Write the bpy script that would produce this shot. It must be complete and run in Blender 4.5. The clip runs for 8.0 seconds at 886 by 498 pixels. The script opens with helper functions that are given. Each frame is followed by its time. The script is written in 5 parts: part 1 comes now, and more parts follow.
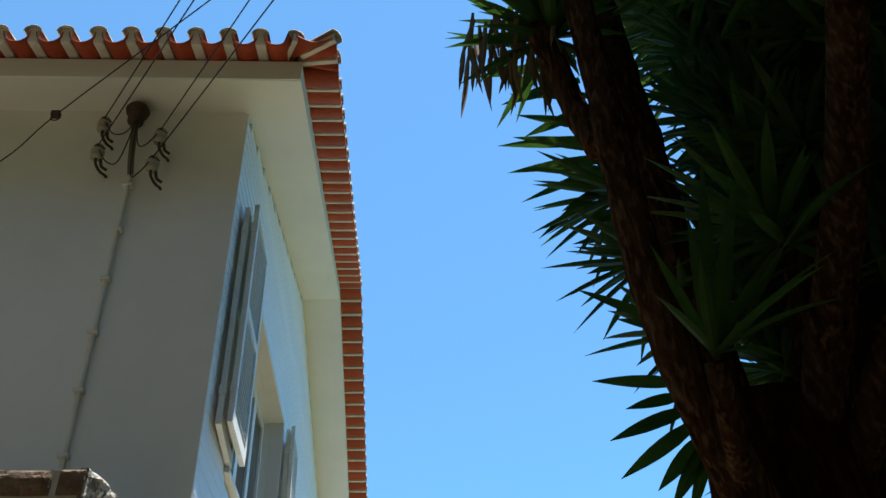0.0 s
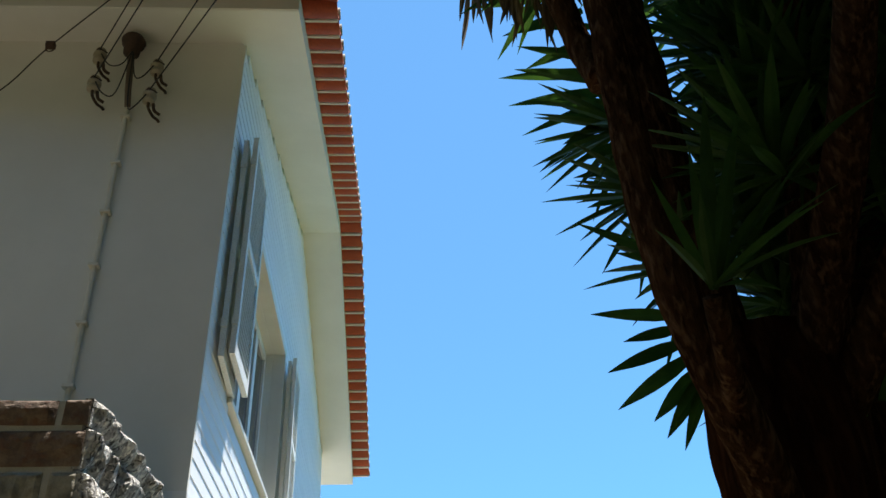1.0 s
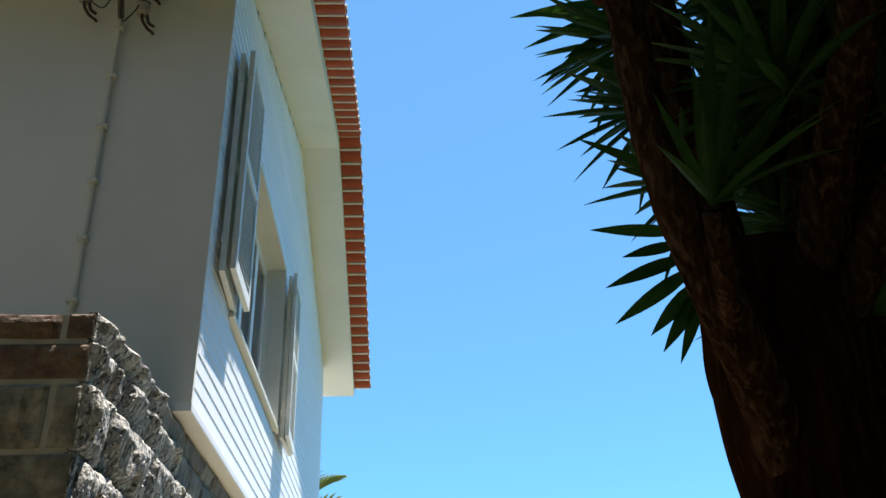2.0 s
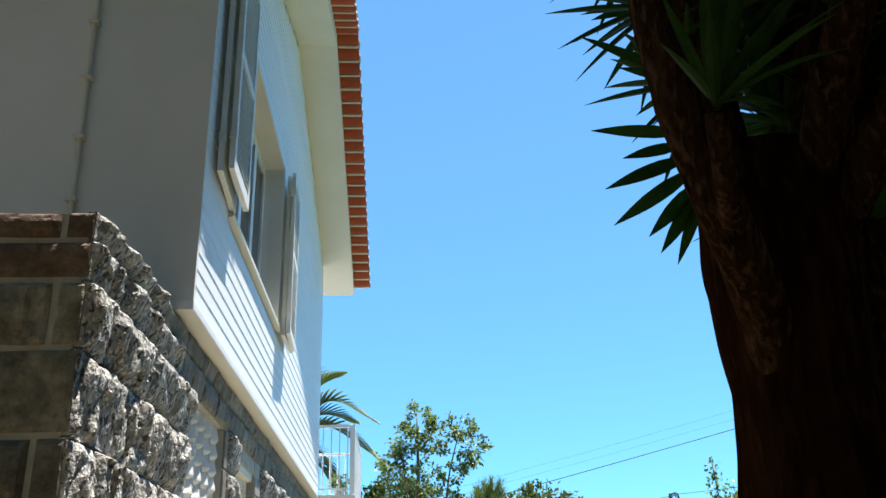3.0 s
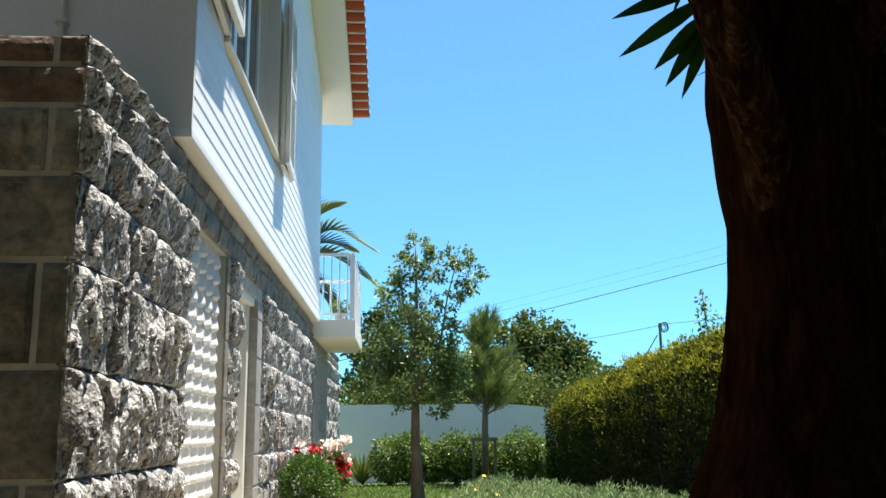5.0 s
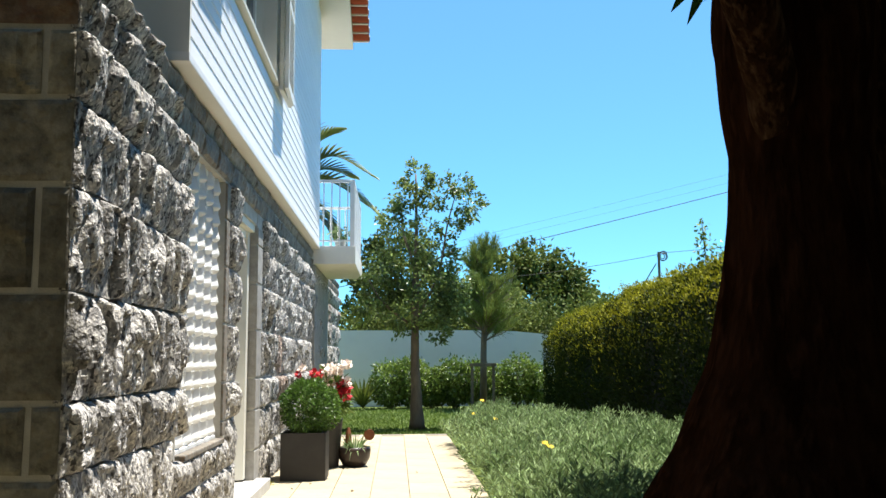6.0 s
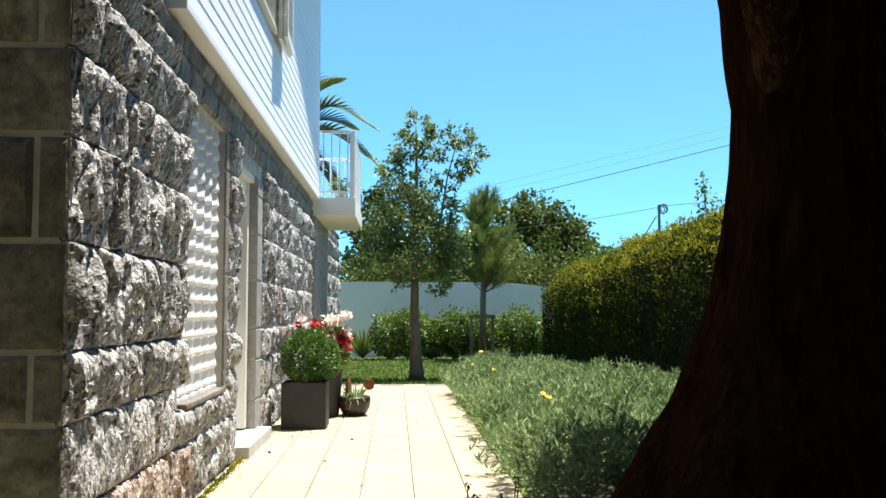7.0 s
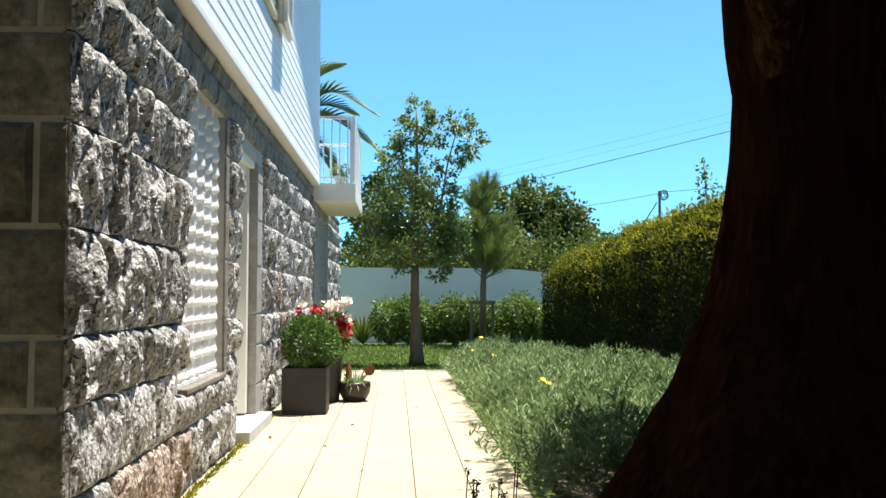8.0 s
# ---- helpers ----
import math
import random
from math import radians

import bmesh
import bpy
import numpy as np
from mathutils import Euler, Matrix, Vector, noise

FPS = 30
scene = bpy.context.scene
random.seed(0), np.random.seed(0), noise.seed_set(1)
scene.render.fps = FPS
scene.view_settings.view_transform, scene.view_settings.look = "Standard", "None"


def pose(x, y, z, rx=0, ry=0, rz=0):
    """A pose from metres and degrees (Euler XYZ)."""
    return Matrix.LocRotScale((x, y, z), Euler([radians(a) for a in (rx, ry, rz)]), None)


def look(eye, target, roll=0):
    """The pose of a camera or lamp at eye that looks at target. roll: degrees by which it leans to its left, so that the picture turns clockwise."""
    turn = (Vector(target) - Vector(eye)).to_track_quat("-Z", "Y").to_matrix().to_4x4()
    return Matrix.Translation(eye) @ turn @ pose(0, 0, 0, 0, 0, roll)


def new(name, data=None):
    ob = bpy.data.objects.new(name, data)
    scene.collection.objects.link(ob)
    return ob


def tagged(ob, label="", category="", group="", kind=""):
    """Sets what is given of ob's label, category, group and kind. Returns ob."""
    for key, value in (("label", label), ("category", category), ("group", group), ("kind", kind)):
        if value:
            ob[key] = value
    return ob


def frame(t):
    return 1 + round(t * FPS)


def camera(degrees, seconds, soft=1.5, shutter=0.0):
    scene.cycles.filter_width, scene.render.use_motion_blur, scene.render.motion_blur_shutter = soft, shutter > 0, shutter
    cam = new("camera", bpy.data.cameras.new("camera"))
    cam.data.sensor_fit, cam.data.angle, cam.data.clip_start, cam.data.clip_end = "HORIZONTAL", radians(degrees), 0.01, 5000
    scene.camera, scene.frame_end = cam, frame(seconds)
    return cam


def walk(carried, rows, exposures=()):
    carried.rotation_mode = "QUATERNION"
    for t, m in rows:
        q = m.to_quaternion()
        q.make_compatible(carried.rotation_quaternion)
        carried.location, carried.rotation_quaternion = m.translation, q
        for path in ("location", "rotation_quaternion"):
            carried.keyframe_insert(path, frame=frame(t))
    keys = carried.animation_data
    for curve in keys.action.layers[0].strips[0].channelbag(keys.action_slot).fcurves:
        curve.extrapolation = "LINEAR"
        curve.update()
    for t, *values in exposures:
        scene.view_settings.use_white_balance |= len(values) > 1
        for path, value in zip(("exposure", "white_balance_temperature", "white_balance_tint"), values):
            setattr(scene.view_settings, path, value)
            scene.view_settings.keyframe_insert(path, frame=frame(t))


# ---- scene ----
cam = camera(52.79, 8.0)
PATH = [
    (0.0, pose(0, 0, 1.1, 128.49, 1.79, -2.41)),
    (0.5, pose(0, 0, 1.1, 126.91, 1.80, -2.41)),
    (1.0, pose(0, 0, 1.1, 124.24, 1.72, -2.46)),
    (1.5, pose(0, 0, 1.1, 121.68, 1.75, -2.46)),
    (3.0, pose(0, 0, 1.1, 112.45, 1.50, -2.65)),
    (3.5, pose(0, 0, 1.1, 109.43, 1.30, -2.75)),
    (4.0, pose(0, 0, 1.1, 106.75, 1.11, -2.81)),
    (4.5, pose(0, 0, 1.1, 104.19, 0.90, -2.88)),
    (6.0, pose(0, 0, 1.1, 97.01, 0.31, -2.99)),
    (6.5, pose(0, 0, 1.1, 95.13, 0.14, -3.01)),
    (7.0, pose(0, 0, 1.1, 93.92, 0.02, -3.02)),
    (7.5, pose(0, 0, 1.1, 93.37, -0.03, -3.03)),
    (8.0, pose(0, 0, 1.1, 93.02, -0.05, -3.01)),
]
walk(cam, PATH, [(0.0, 1.32), (3.5, 1.32), (8.0, 1.30)])

# ---- light ----
SUN = Vector((1.0, 0.35, 4.8)).normalized()
world = bpy.data.worlds.new("sky")
scene.world = world
world.use_nodes = True
wn = world.node_tree
sky = wn.nodes.new("ShaderNodeTexSky")
sky.sky_type = "NISHITA"
sky.sun_disc = False
sky.sun_elevation = math.asin(SUN.z)
sky.sun_rotation = math.atan2(SUN.x, SUN.y)
sky.ozone_density = 2.0
sky.dust_density = 0.0
sky.air_density = 1.0
clear_air = wn.nodes.new("ShaderNodeVectorMath")
clear_air.operation = "MULTIPLY_ADD"
clear_air.inputs[1].default_value = (0.24, 0.62, 0.85)
clear_air.inputs[2].default_value = (0.52, 0.86, 1.1)
wn.links.new(sky.outputs[0], clear_air.inputs[0])
wn.links.new(clear_air.outputs[0], wn.nodes["Background"].inputs[0])
wn.nodes["Background"].inputs[1].default_value = 0.092
sun = new("sun", bpy.data.lights.new("sun", "SUN"))
sun.data.energy = 5.0
sun.data.angle = radians(0.53)
sun.data.color = (1.0, 0.95, 0.87)
sun.matrix_world = look(SUN * 40, (0, 0, 0))


# ---- materials ----
def mat(name, a, b, rough=0.7, scale=6.0, fine=60.0, bump=0.3, size=0.01, metal=0.0, c=None, spec=0.4, stretch=(1, 1, 1), island=0.0, obj=0.0, clear=0.0, pits=None):
    """Two colours mixed by a broad noise, a third in finer blotches, with relief; pits are small dark specks; island and obj vary the brightness from piece to piece."""
    m = bpy.data.materials.new(name)
    m.use_nodes = True
    t = m.node_tree
    n, ln = t.nodes, t.links
    p = n["Principled BSDF"]
    co = n.new("ShaderNodeTexCoord")
    mp = n.new("ShaderNodeMapping")
    mp.inputs["Scale"].default_value = stretch
    ln.new(co.outputs["Object"], mp.inputs[0])
    n1 = n.new("ShaderNodeTexNoise")
    n1.inputs["Scale"].default_value = scale
    n1.inputs["Detail"].default_value = 6
    n1.inputs["Roughness"].default_value = 0.65
    n2 = n.new("ShaderNodeTexNoise")
    n2.inputs["Scale"].default_value = fine
    n2.inputs["Detail"].default_value = 5
    ln.new(mp.outputs[0], n1.inputs["Vector"])
    ln.new(mp.outputs[0], n2.inputs["Vector"])
    ramp = n.new("ShaderNodeValToRGB")
    ramp.color_ramp.elements[0].position, ramp.color_ramp.elements[1].position = 0.35, 0.65
    ramp.color_ramp.elements[0].color, ramp.color_ramp.elements[1].color = (*a, 1), (*b, 1)
    ln.new(n1.outputs["Fac"], ramp.inputs[0])
    out = ramp.outputs[0]
    if c:
        mx = n.new("ShaderNodeMixRGB")
        r2 = n.new("ShaderNodeValToRGB")
        r2.color_ramp.elements[0].position, r2.color_ramp.elements[1].position = 0.5, 0.68
        ln.new(n2.outputs["Fac"], r2.inputs[0])
        ln.new(r2.outputs[0], mx.inputs[0])
        ln.new(out, mx.inputs[1])
        mx.inputs[2].default_value = (*c, 1)
        out = mx.outputs[0]
    if pits:
        n3 = n.new("ShaderNodeTexNoise")
        n3.inputs["Scale"].default_value = fine * 0.75
        n3.inputs["Detail"].default_value = 4
        n3.inputs["Distortion"].default_value = 0.8
        ln.new(mp.outputs[0], n3.inputs["Vector"])
        r3 = n.new("ShaderNodeValToRGB")
        r3.color_ramp.elements[0].position, r3.color_ramp.elements[1].position = 0.385, 0.465
        ln.new(n3.outputs["Fac"], r3.inputs[0])
        mz = n.new("ShaderNodeMixRGB")
        mz.inputs[1].default_value = (*pits, 1)
        ln.new(r3.outputs[0], mz.inputs[0])
        ln.new(out, mz.inputs[2])
        out = mz.outputs[0]
    for amount, kind, sock in ((island, "ShaderNodeNewGeometry", "Random Per Island"), (obj, "ShaderNodeObjectInfo", "Random")):
        if amount:
            g = n.new(kind)
            mr = n.new("ShaderNodeMapRange")
            mr.inputs["To Min"].default_value, mr.inputs["To Max"].default_value = 1 - amount, 1 + amount
            ln.new(g.outputs[sock], mr.inputs["Value"])
            hs = n.new("ShaderNodeHueSaturation")
            ln.new(mr.outputs[0], hs.inputs["Value"])
            ln.new(out, hs.inputs["Color"])
            out = hs.outputs[0]
    ln.new(out, p.inputs["Base Color"])
    p.inputs["Roughness"].default_value = rough
    p.inputs["Metallic"].default_value = metal
    p.inputs["Specular IOR Level"].default_value = spec
    if clear:
        tr = n.new("ShaderNodeBsdfTranslucent")
        ms = n.new("ShaderNodeMixShader")
        ms.inputs[0].default_value = clear
        ln.new(out, tr.inputs[0])
        ln.new(p.outputs[0], ms.inputs[1])
        ln.new(tr.outputs[0], ms.inputs[2])
        ln.new(ms.outputs[0], n["Material Output"].inputs[0])
    if bump:
        bp = n.new("ShaderNodeBump")
        bp.inputs["Strength"].default_value = bump
        bp.inputs["Distance"].default_value = size
        ln.new(n2.outputs["Fac"], bp.inputs["Height"])
        ln.new(bp.outputs[0], p.inputs["Normal"])
    return m


M_PLASTER = mat("white_plaster", (0.74, 0.728, 0.675), (0.79, 0.778, 0.725), 0.85, 1.5, 90, 0.15, 0.004)
M_PAINT = mat("white_paint", (0.78, 0.78, 0.77), (0.83, 0.83, 0.82), 0.45, 3, 120, 0.06, 0.002)
M_SIDING = mat("painted_siding", (0.78, 0.79, 0.82), (0.84, 0.85, 0.87), 0.5, 4, 80, 0.08, 0.002, stretch=(1, 0.2, 1), obj=0.02)
M_TRIM = mat("cream_trim", (0.70, 0.68, 0.60), (0.76, 0.74, 0.67), 0.55, 3, 90, 0.08, 0.002)
M_SHUTTER = mat("shutter_paint", (0.76, 0.76, 0.71), (0.82, 0.82, 0.78), 0.5, 5, 100, 0.08, 0.002, c=(0.6, 0.59, 0.53))
M_GLASS = mat("dark_glass", (0.03, 0.035, 0.04), (0.04, 0.045, 0.05), 0.06, 1, 5, 0, spec=0.8)
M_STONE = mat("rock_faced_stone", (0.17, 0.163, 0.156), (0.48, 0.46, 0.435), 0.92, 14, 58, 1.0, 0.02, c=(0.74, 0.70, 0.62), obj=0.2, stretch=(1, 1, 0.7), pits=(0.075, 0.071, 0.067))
M_STONE_RED = mat("reddish_stone", (0.18, 0.135, 0.105), (0.42, 0.32, 0.26), 0.92, 12, 52, 1.0, 0.02, c=(0.62, 0.53, 0.45), obj=0.15, stretch=(1, 1, 0.7), pits=(0.08, 0.055, 0.042))
M_DRESSED = mat("dressed_stone", (0.13, 0.12, 0.10), (0.29, 0.265, 0.225), 0.85, 9, 34, 0.7, 0.015, c=(0.19, 0.13, 0.085), obj=0.2)
M_MORTAR = mat("lime_mortar", (0.36, 0.345, 0.30), (0.46, 0.44, 0.39), 0.95, 8, 90, 0.5, 0.008)
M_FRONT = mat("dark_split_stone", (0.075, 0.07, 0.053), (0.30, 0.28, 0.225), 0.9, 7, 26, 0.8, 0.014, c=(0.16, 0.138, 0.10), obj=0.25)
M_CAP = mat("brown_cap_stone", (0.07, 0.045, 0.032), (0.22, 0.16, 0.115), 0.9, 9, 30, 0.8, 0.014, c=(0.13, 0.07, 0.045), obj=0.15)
M_TILE = mat("terracotta", (0.36, 0.058, 0.022), (0.45, 0.085, 0.032), 0.8, 9, 70, 0.3, 0.005, c=(0.32, 0.055, 0.025), obj=0.12)
M_LICHEN = mat("weathered_tile", (0.48, 0.45, 0.37), (0.62, 0.58, 0.48), 0.9, 12, 60, 0.5, 0.006, c=(0.36, 0.33, 0.27), obj=0.1)
M_TILEMORTAR = mat("tile_mortar", (0.62, 0.56, 0.49), (0.72, 0.66, 0.59), 0.9, 10, 80, 0.4, 0.006)
M_PAVE = mat("pale_paving", (0.36, 0.30, 0.20), (0.42, 0.36, 0.245), 0.8, 3, 120, 0.2, 0.003, c=(0.335, 0.28, 0.185), obj=0.06)
M_JOINT = mat("paving_joint", (0.16, 0.14, 0.105), (0.24, 0.21, 0.16), 0.95, 10, 80, 0.4, 0.005)
M_STEP = mat("pale_stone_step", (0.42, 0.41, 0.385), (0.50, 0.49, 0.46), 0.7, 6, 90, 0.15, 0.003)
M_GRASS = mat("grass_ground", (0.075, 0.105, 0.016), (0.12, 0.155, 0.028), 0.95, 2.5, 40, 0.8, 0.03, c=(0.05, 0.08, 0.016))
M_BLADE = mat("grass_blade", (0.085, 0.145, 0.022), (0.155, 0.225, 0.04), 0.6, 0.8, 10, 0, island=0.22, clear=0.25)
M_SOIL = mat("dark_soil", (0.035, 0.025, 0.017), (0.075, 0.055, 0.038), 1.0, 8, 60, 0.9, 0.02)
M_BLOCKER = mat("blocker_wall_green", (0.06, 0.065, 0.03), (0.10, 0.105, 0.05), 0.95, 3, 20, 0.8, 0.05)
# Earth tone set for the light it bounces onto the house front.
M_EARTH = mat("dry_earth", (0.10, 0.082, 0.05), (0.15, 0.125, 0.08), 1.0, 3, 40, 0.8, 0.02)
# Paler than the dressed stone: at the door, light off the path is in the colour.
M_REVEAL = mat("grey_reveal_stone", (0.25, 0.24, 0.22), (0.36, 0.345, 0.32), 0.85, 9, 34, 0.5, 0.01, obj=0.12)
M_WALLFAR = mat("garden_wall_paint", (0.76, 0.70, 0.62), (0.81, 0.75, 0.67), 0.85, 1.2, 40, 0.2, 0.005)
M_POT = mat("dark_pot", (0.022, 0.020, 0.020), (0.034, 0.031, 0.030), 0.55, 4, 90, 0.15, 0.003)
M_BOWL = mat("brown_glazed_bowl", (0.022, 0.016, 0.014), (0.05, 0.032, 0.024), 0.35, 6, 60, 0.15, 0.003)
# One bark in two tones: lighter for sunlit stems, darker for the shaded trunk.
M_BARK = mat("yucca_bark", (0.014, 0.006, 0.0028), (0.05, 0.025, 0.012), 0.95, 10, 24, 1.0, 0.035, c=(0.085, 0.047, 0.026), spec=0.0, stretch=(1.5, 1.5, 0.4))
M_SHADEDBARK = mat("yucca_shaded_trunk_bark", (0.011, 0.004, 0.0015), (0.030, 0.012, 0.0055), 0.95, 7, 22, 1.0, 0.05, c=(0.036, 0.015, 0.007), spec=0.0, stretch=(1, 1, 0.25))
M_YUCCA = mat("yucca_leaf", (0.012, 0.032, 0.005), (0.034, 0.074, 0.011), 0.5, 3, 30, 0.1, 0.003, island=0.35, obj=0.2, clear=0.35, spec=0.15)
M_DRY = mat("dry_leaf", (0.12, 0.085, 0.045), (0.19, 0.14, 0.075), 0.9, 4, 30, 0.2, 0.004, island=0.3)
M_TRUNK = mat("garden_tree_bark", (0.12, 0.09, 0.065), (0.21, 0.165, 0.12), 0.95, 8, 50, 0.8, 0.012, stretch=(1, 1, 0.3))
M_LEAF = mat("broad_leaf", (0.10, 0.155, 0.034), (0.21, 0.265, 0.08), 0.35, 1.5, 10, 0, island=0.55, clear=0.45, spec=0.45)
M_OAK = mat("evergreen_leaf", (0.065, 0.092, 0.018), (0.15, 0.18, 0.04), 0.6, 0.6, 5, 0, island=0.45, clear=0.25, spec=0.15)
M_PINE = mat("pine_needle", (0.13, 0.18, 0.04), (0.22, 0.27, 0.07), 0.6, 1.5, 10, 0, island=0.4, clear=0.2, spec=0.15)
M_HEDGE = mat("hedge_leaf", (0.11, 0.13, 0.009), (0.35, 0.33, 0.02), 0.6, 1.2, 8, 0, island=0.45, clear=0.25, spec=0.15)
# Older leaves and core are darkened further: the face's shade is in their colour.
M_HEDGESHADE = mat("hedge_old_shaded_leaf", (0.018, 0.032, 0.006), (0.042, 0.058, 0.009), 0.6, 1.5, 8, 0, island=0.35, clear=0.15, spec=0.1)
M_HEDGECORE = mat("hedge_shaded_core", (0.012, 0.015, 0.006), (0.025, 0.03, 0.012), 1.0, 6, 30, 0.8, 0.03)
M_SHRUB = mat("shrub_leaf", (0.08, 0.135, 0.022), (0.20, 0.27, 0.055), 0.35, 2, 8, 0, island=0.5, clear=0.3, spec=0.35)
M_SILVER = mat("silver_green_leaf", (0.11, 0.175, 0.06), (0.27, 0.355, 0.155), 0.6, 1.3, 8, 0, island=0.55, clear=0.25, spec=0.25)
M_POTLEAF = mat("potted_bush_leaf", (0.045, 0.10, 0.016), (0.12, 0.21, 0.035), 0.4, 6, 20, 0, island=0.5, clear=0.3)
M_PALM = mat("palm_frond", (0.13, 0.17, 0.055), (0.25, 0.28, 0.11), 0.4, 2, 8, 0, island=0.35, clear=0.3)
M_YELLOW = mat("yellow_petal", (0.75, 0.50, 0.01), (0.85, 0.60, 0.02), 0.6, 20, 60, 0, clear=0.2)
M_RED = mat("red_petal", (0.42, 0.012, 0.02), (0.6, 0.03, 0.035), 0.5, 15, 60, 0, island=0.2, clear=0.2)
M_PINK = mat("pale_pink_petal", (0.82, 0.66, 0.58), (0.86, 0.80, 0.70), 0.6, 15, 60, 0, island=0.1, clear=0.25)
M_BROWNDISC = mat("rusty_ornament", (0.16, 0.05, 0.02), (0.25, 0.09, 0.035), 0.7, 12, 60, 0.3, 0.003)
M_STALK = mat("dry_dark_stalk", (0.02, 0.016, 0.018), (0.04, 0.03, 0.032), 0.9, 12, 60, 0)
M_WIRE = mat("black_cable", (0.010, 0.010, 0.010), (0.016, 0.016, 0.016), 0.6, 12, 60, 0)
M_IRON = mat("rusty_iron", (0.04, 0.025, 0.018), (0.09, 0.05, 0.032), 0.8, 18, 90, 0.4, 0.003)
M_CERAMIC = mat("insulator_ceramic", (0.33, 0.28, 0.20), (0.45, 0.39, 0.29), 0.3, 10, 60, 0.1, 0.002)
M_CONDUIT = mat("painted_conduit", (0.66, 0.63, 0.54), (0.74, 0.71, 0.62), 0.6, 6, 60, 0.2, 0.002)
M_STAKE = mat("wooden_stake", (0.12, 0.095, 0.07), (0.2, 0.16, 0.12), 0.9, 8, 60, 0.4, 0.004, stretch=(1, 1, 0.2))


# ---- mesh helpers ----
def geo_join(*geos):
    verts, faces = [], []
    for v, f in geos:
        k = len(verts)
        verts += list(v)
        faces += [tuple(i + k for i in q) for q in f]
    return verts, faces


def bm_geo(bm):
    bm.verts.index_update()
    out = [tuple(v.co) for v in bm.verts], [tuple(v.index for v in f.verts) for f in bm.faces]
    bm.free()
    return out


def box(x0, x1, y0, y1, z0, z1, bevel=0.0):
    bm = bmesh.new()
    bmesh.ops.create_cube(bm, size=1)
    for v in bm.verts:
        v.co = Vector(((x0 + x1) / 2 + v.co.x * (x1 - x0), (y0 + y1) / 2 + v.co.y * (y1 - y0), (z0 + z1) / 2 + v.co.z * (z1 - z0)))
    if bevel:
        bmesh.ops.bevel(bm, geom=bm.edges[:], offset=bevel, segments=2, affect="EDGES", profile=0.6)
    return bm_geo(bm)


def tube(points, radii, n=8, wob=0.0, close=True):
    """A tapering tube along points; wob roughens it."""
    pts = [Vector(p) for p in points]
    verts, faces = [], []
    side = None
    for i, p in enumerate(pts):
        d = (pts[min(i + 1, len(pts) - 1)] - pts[max(i - 1, 0)]).normalized()
        if side is None:
            side = d.orthogonal().normalized()
        side = (side - d * side.dot(d)).normalized()
        up = d.cross(side)
        for k in range(n):
            a = 2 * math.pi * k / n
            r = radii[i]
            w = side * math.cos(a) + up * math.sin(a)
            if wob:
                q = p + w * r
                r *= 1 + wob * (noise.noise(q * 5) + 0.6 * noise.noise(q * 14))
            verts.append(tuple(p + w * r))
    for i in range(len(pts) - 1):
        for k in range(n):
            a, b = i * n + k, i * n + (k + 1) % n
            faces.append((a, b, b + n, a + n))
    if close:
        faces.append(tuple(range(n - 1, -1, -1)))
        faces.append(tuple(range((len(pts) - 1) * n, len(pts) * n)))
    return verts, faces


def smooth_path(points, k=6):
    """Points along a Catmull-Rom curve."""
    p = [Vector(q) for q in points]
    p = [2 * p[0] - p[1]] + p + [2 * p[-1] - p[-2]]
    out = []
    for i in range(1, len(p) - 2):
        for j in range(k):
            t = j / k
            out.append(0.5 * (2 * p[i] + (p[i + 1] - p[i - 1]) * t + (2 * p[i - 1] - 5 * p[i] + 4 * p[i + 1] - p[i + 2]) * t * t + (3 * p[i] - p[i - 1] - 3 * p[i + 1] + p[i + 2]) * t ** 3))
    return out + [p[-2]]


def lathe(profile, n=24, centre=(0, 0, 0)):
    cx, cy, cz = centre
    verts = [(cx + r * math.cos(2 * math.pi * k / n), cy + r * math.sin(2 * math.pi * k / n), cz + z) for r, z in profile for k in range(n)]
    faces = [(i * n + k, i * n + (k + 1) % n, (i + 1) * n + (k + 1) % n, (i + 1) * n + k) for i in range(len(profile) - 1) for k in range(n)]
    faces += [tuple(range(n - 1, -1, -1)), tuple(range((len(profile) - 1) * n, len(profile) * n))]
    return verts, faces


def mesh_of(name, geo, material, smooth=False):
    me = bpy.data.meshes.new(name)
    me.from_pydata([tuple(v) for v in geo[0]], [], [tuple(f) for f in geo[1]])
    me.materials.append(material)
    if smooth:
        me.polygons.foreach_set("use_smooth", [True] * len(me.polygons))
    me.update()
    return me


def thing(name, base, label, category, group="", kind=""):
    ob = new(name)
    ob.empty_display_size = 0.1
    ob.location = base
    return tagged(ob, label, category, group, kind)


def under(ob, parent):
    """Hang ob, built in world metres, under a thing or part."""
    ob.parent = parent
    base = Matrix.Identity(4)
    node = parent
    while node:
        base = node.matrix_basis @ base if node.parent is None else node.matrix_parent_inverse @ node.matrix_basis @ base
        node = node.parent
    ob.matrix_parent_inverse = base.inverted()
    return ob


def part(name, geo, material, parent, label="", smooth=False):
    ob = new(name, mesh_of(name, geo, material, smooth))
    under(ob, parent)
    return tagged(ob, label)


def piece(name, me, parent, m):
    ob = new(name, me)
    under(ob, parent)
    ob.matrix_basis = m
    return ob


def solid(name, geo, material, label, category, kind="", group="", smooth=False):
    return tagged(new(name, mesh_of(name, geo, material, smooth)), label, category, group, kind)


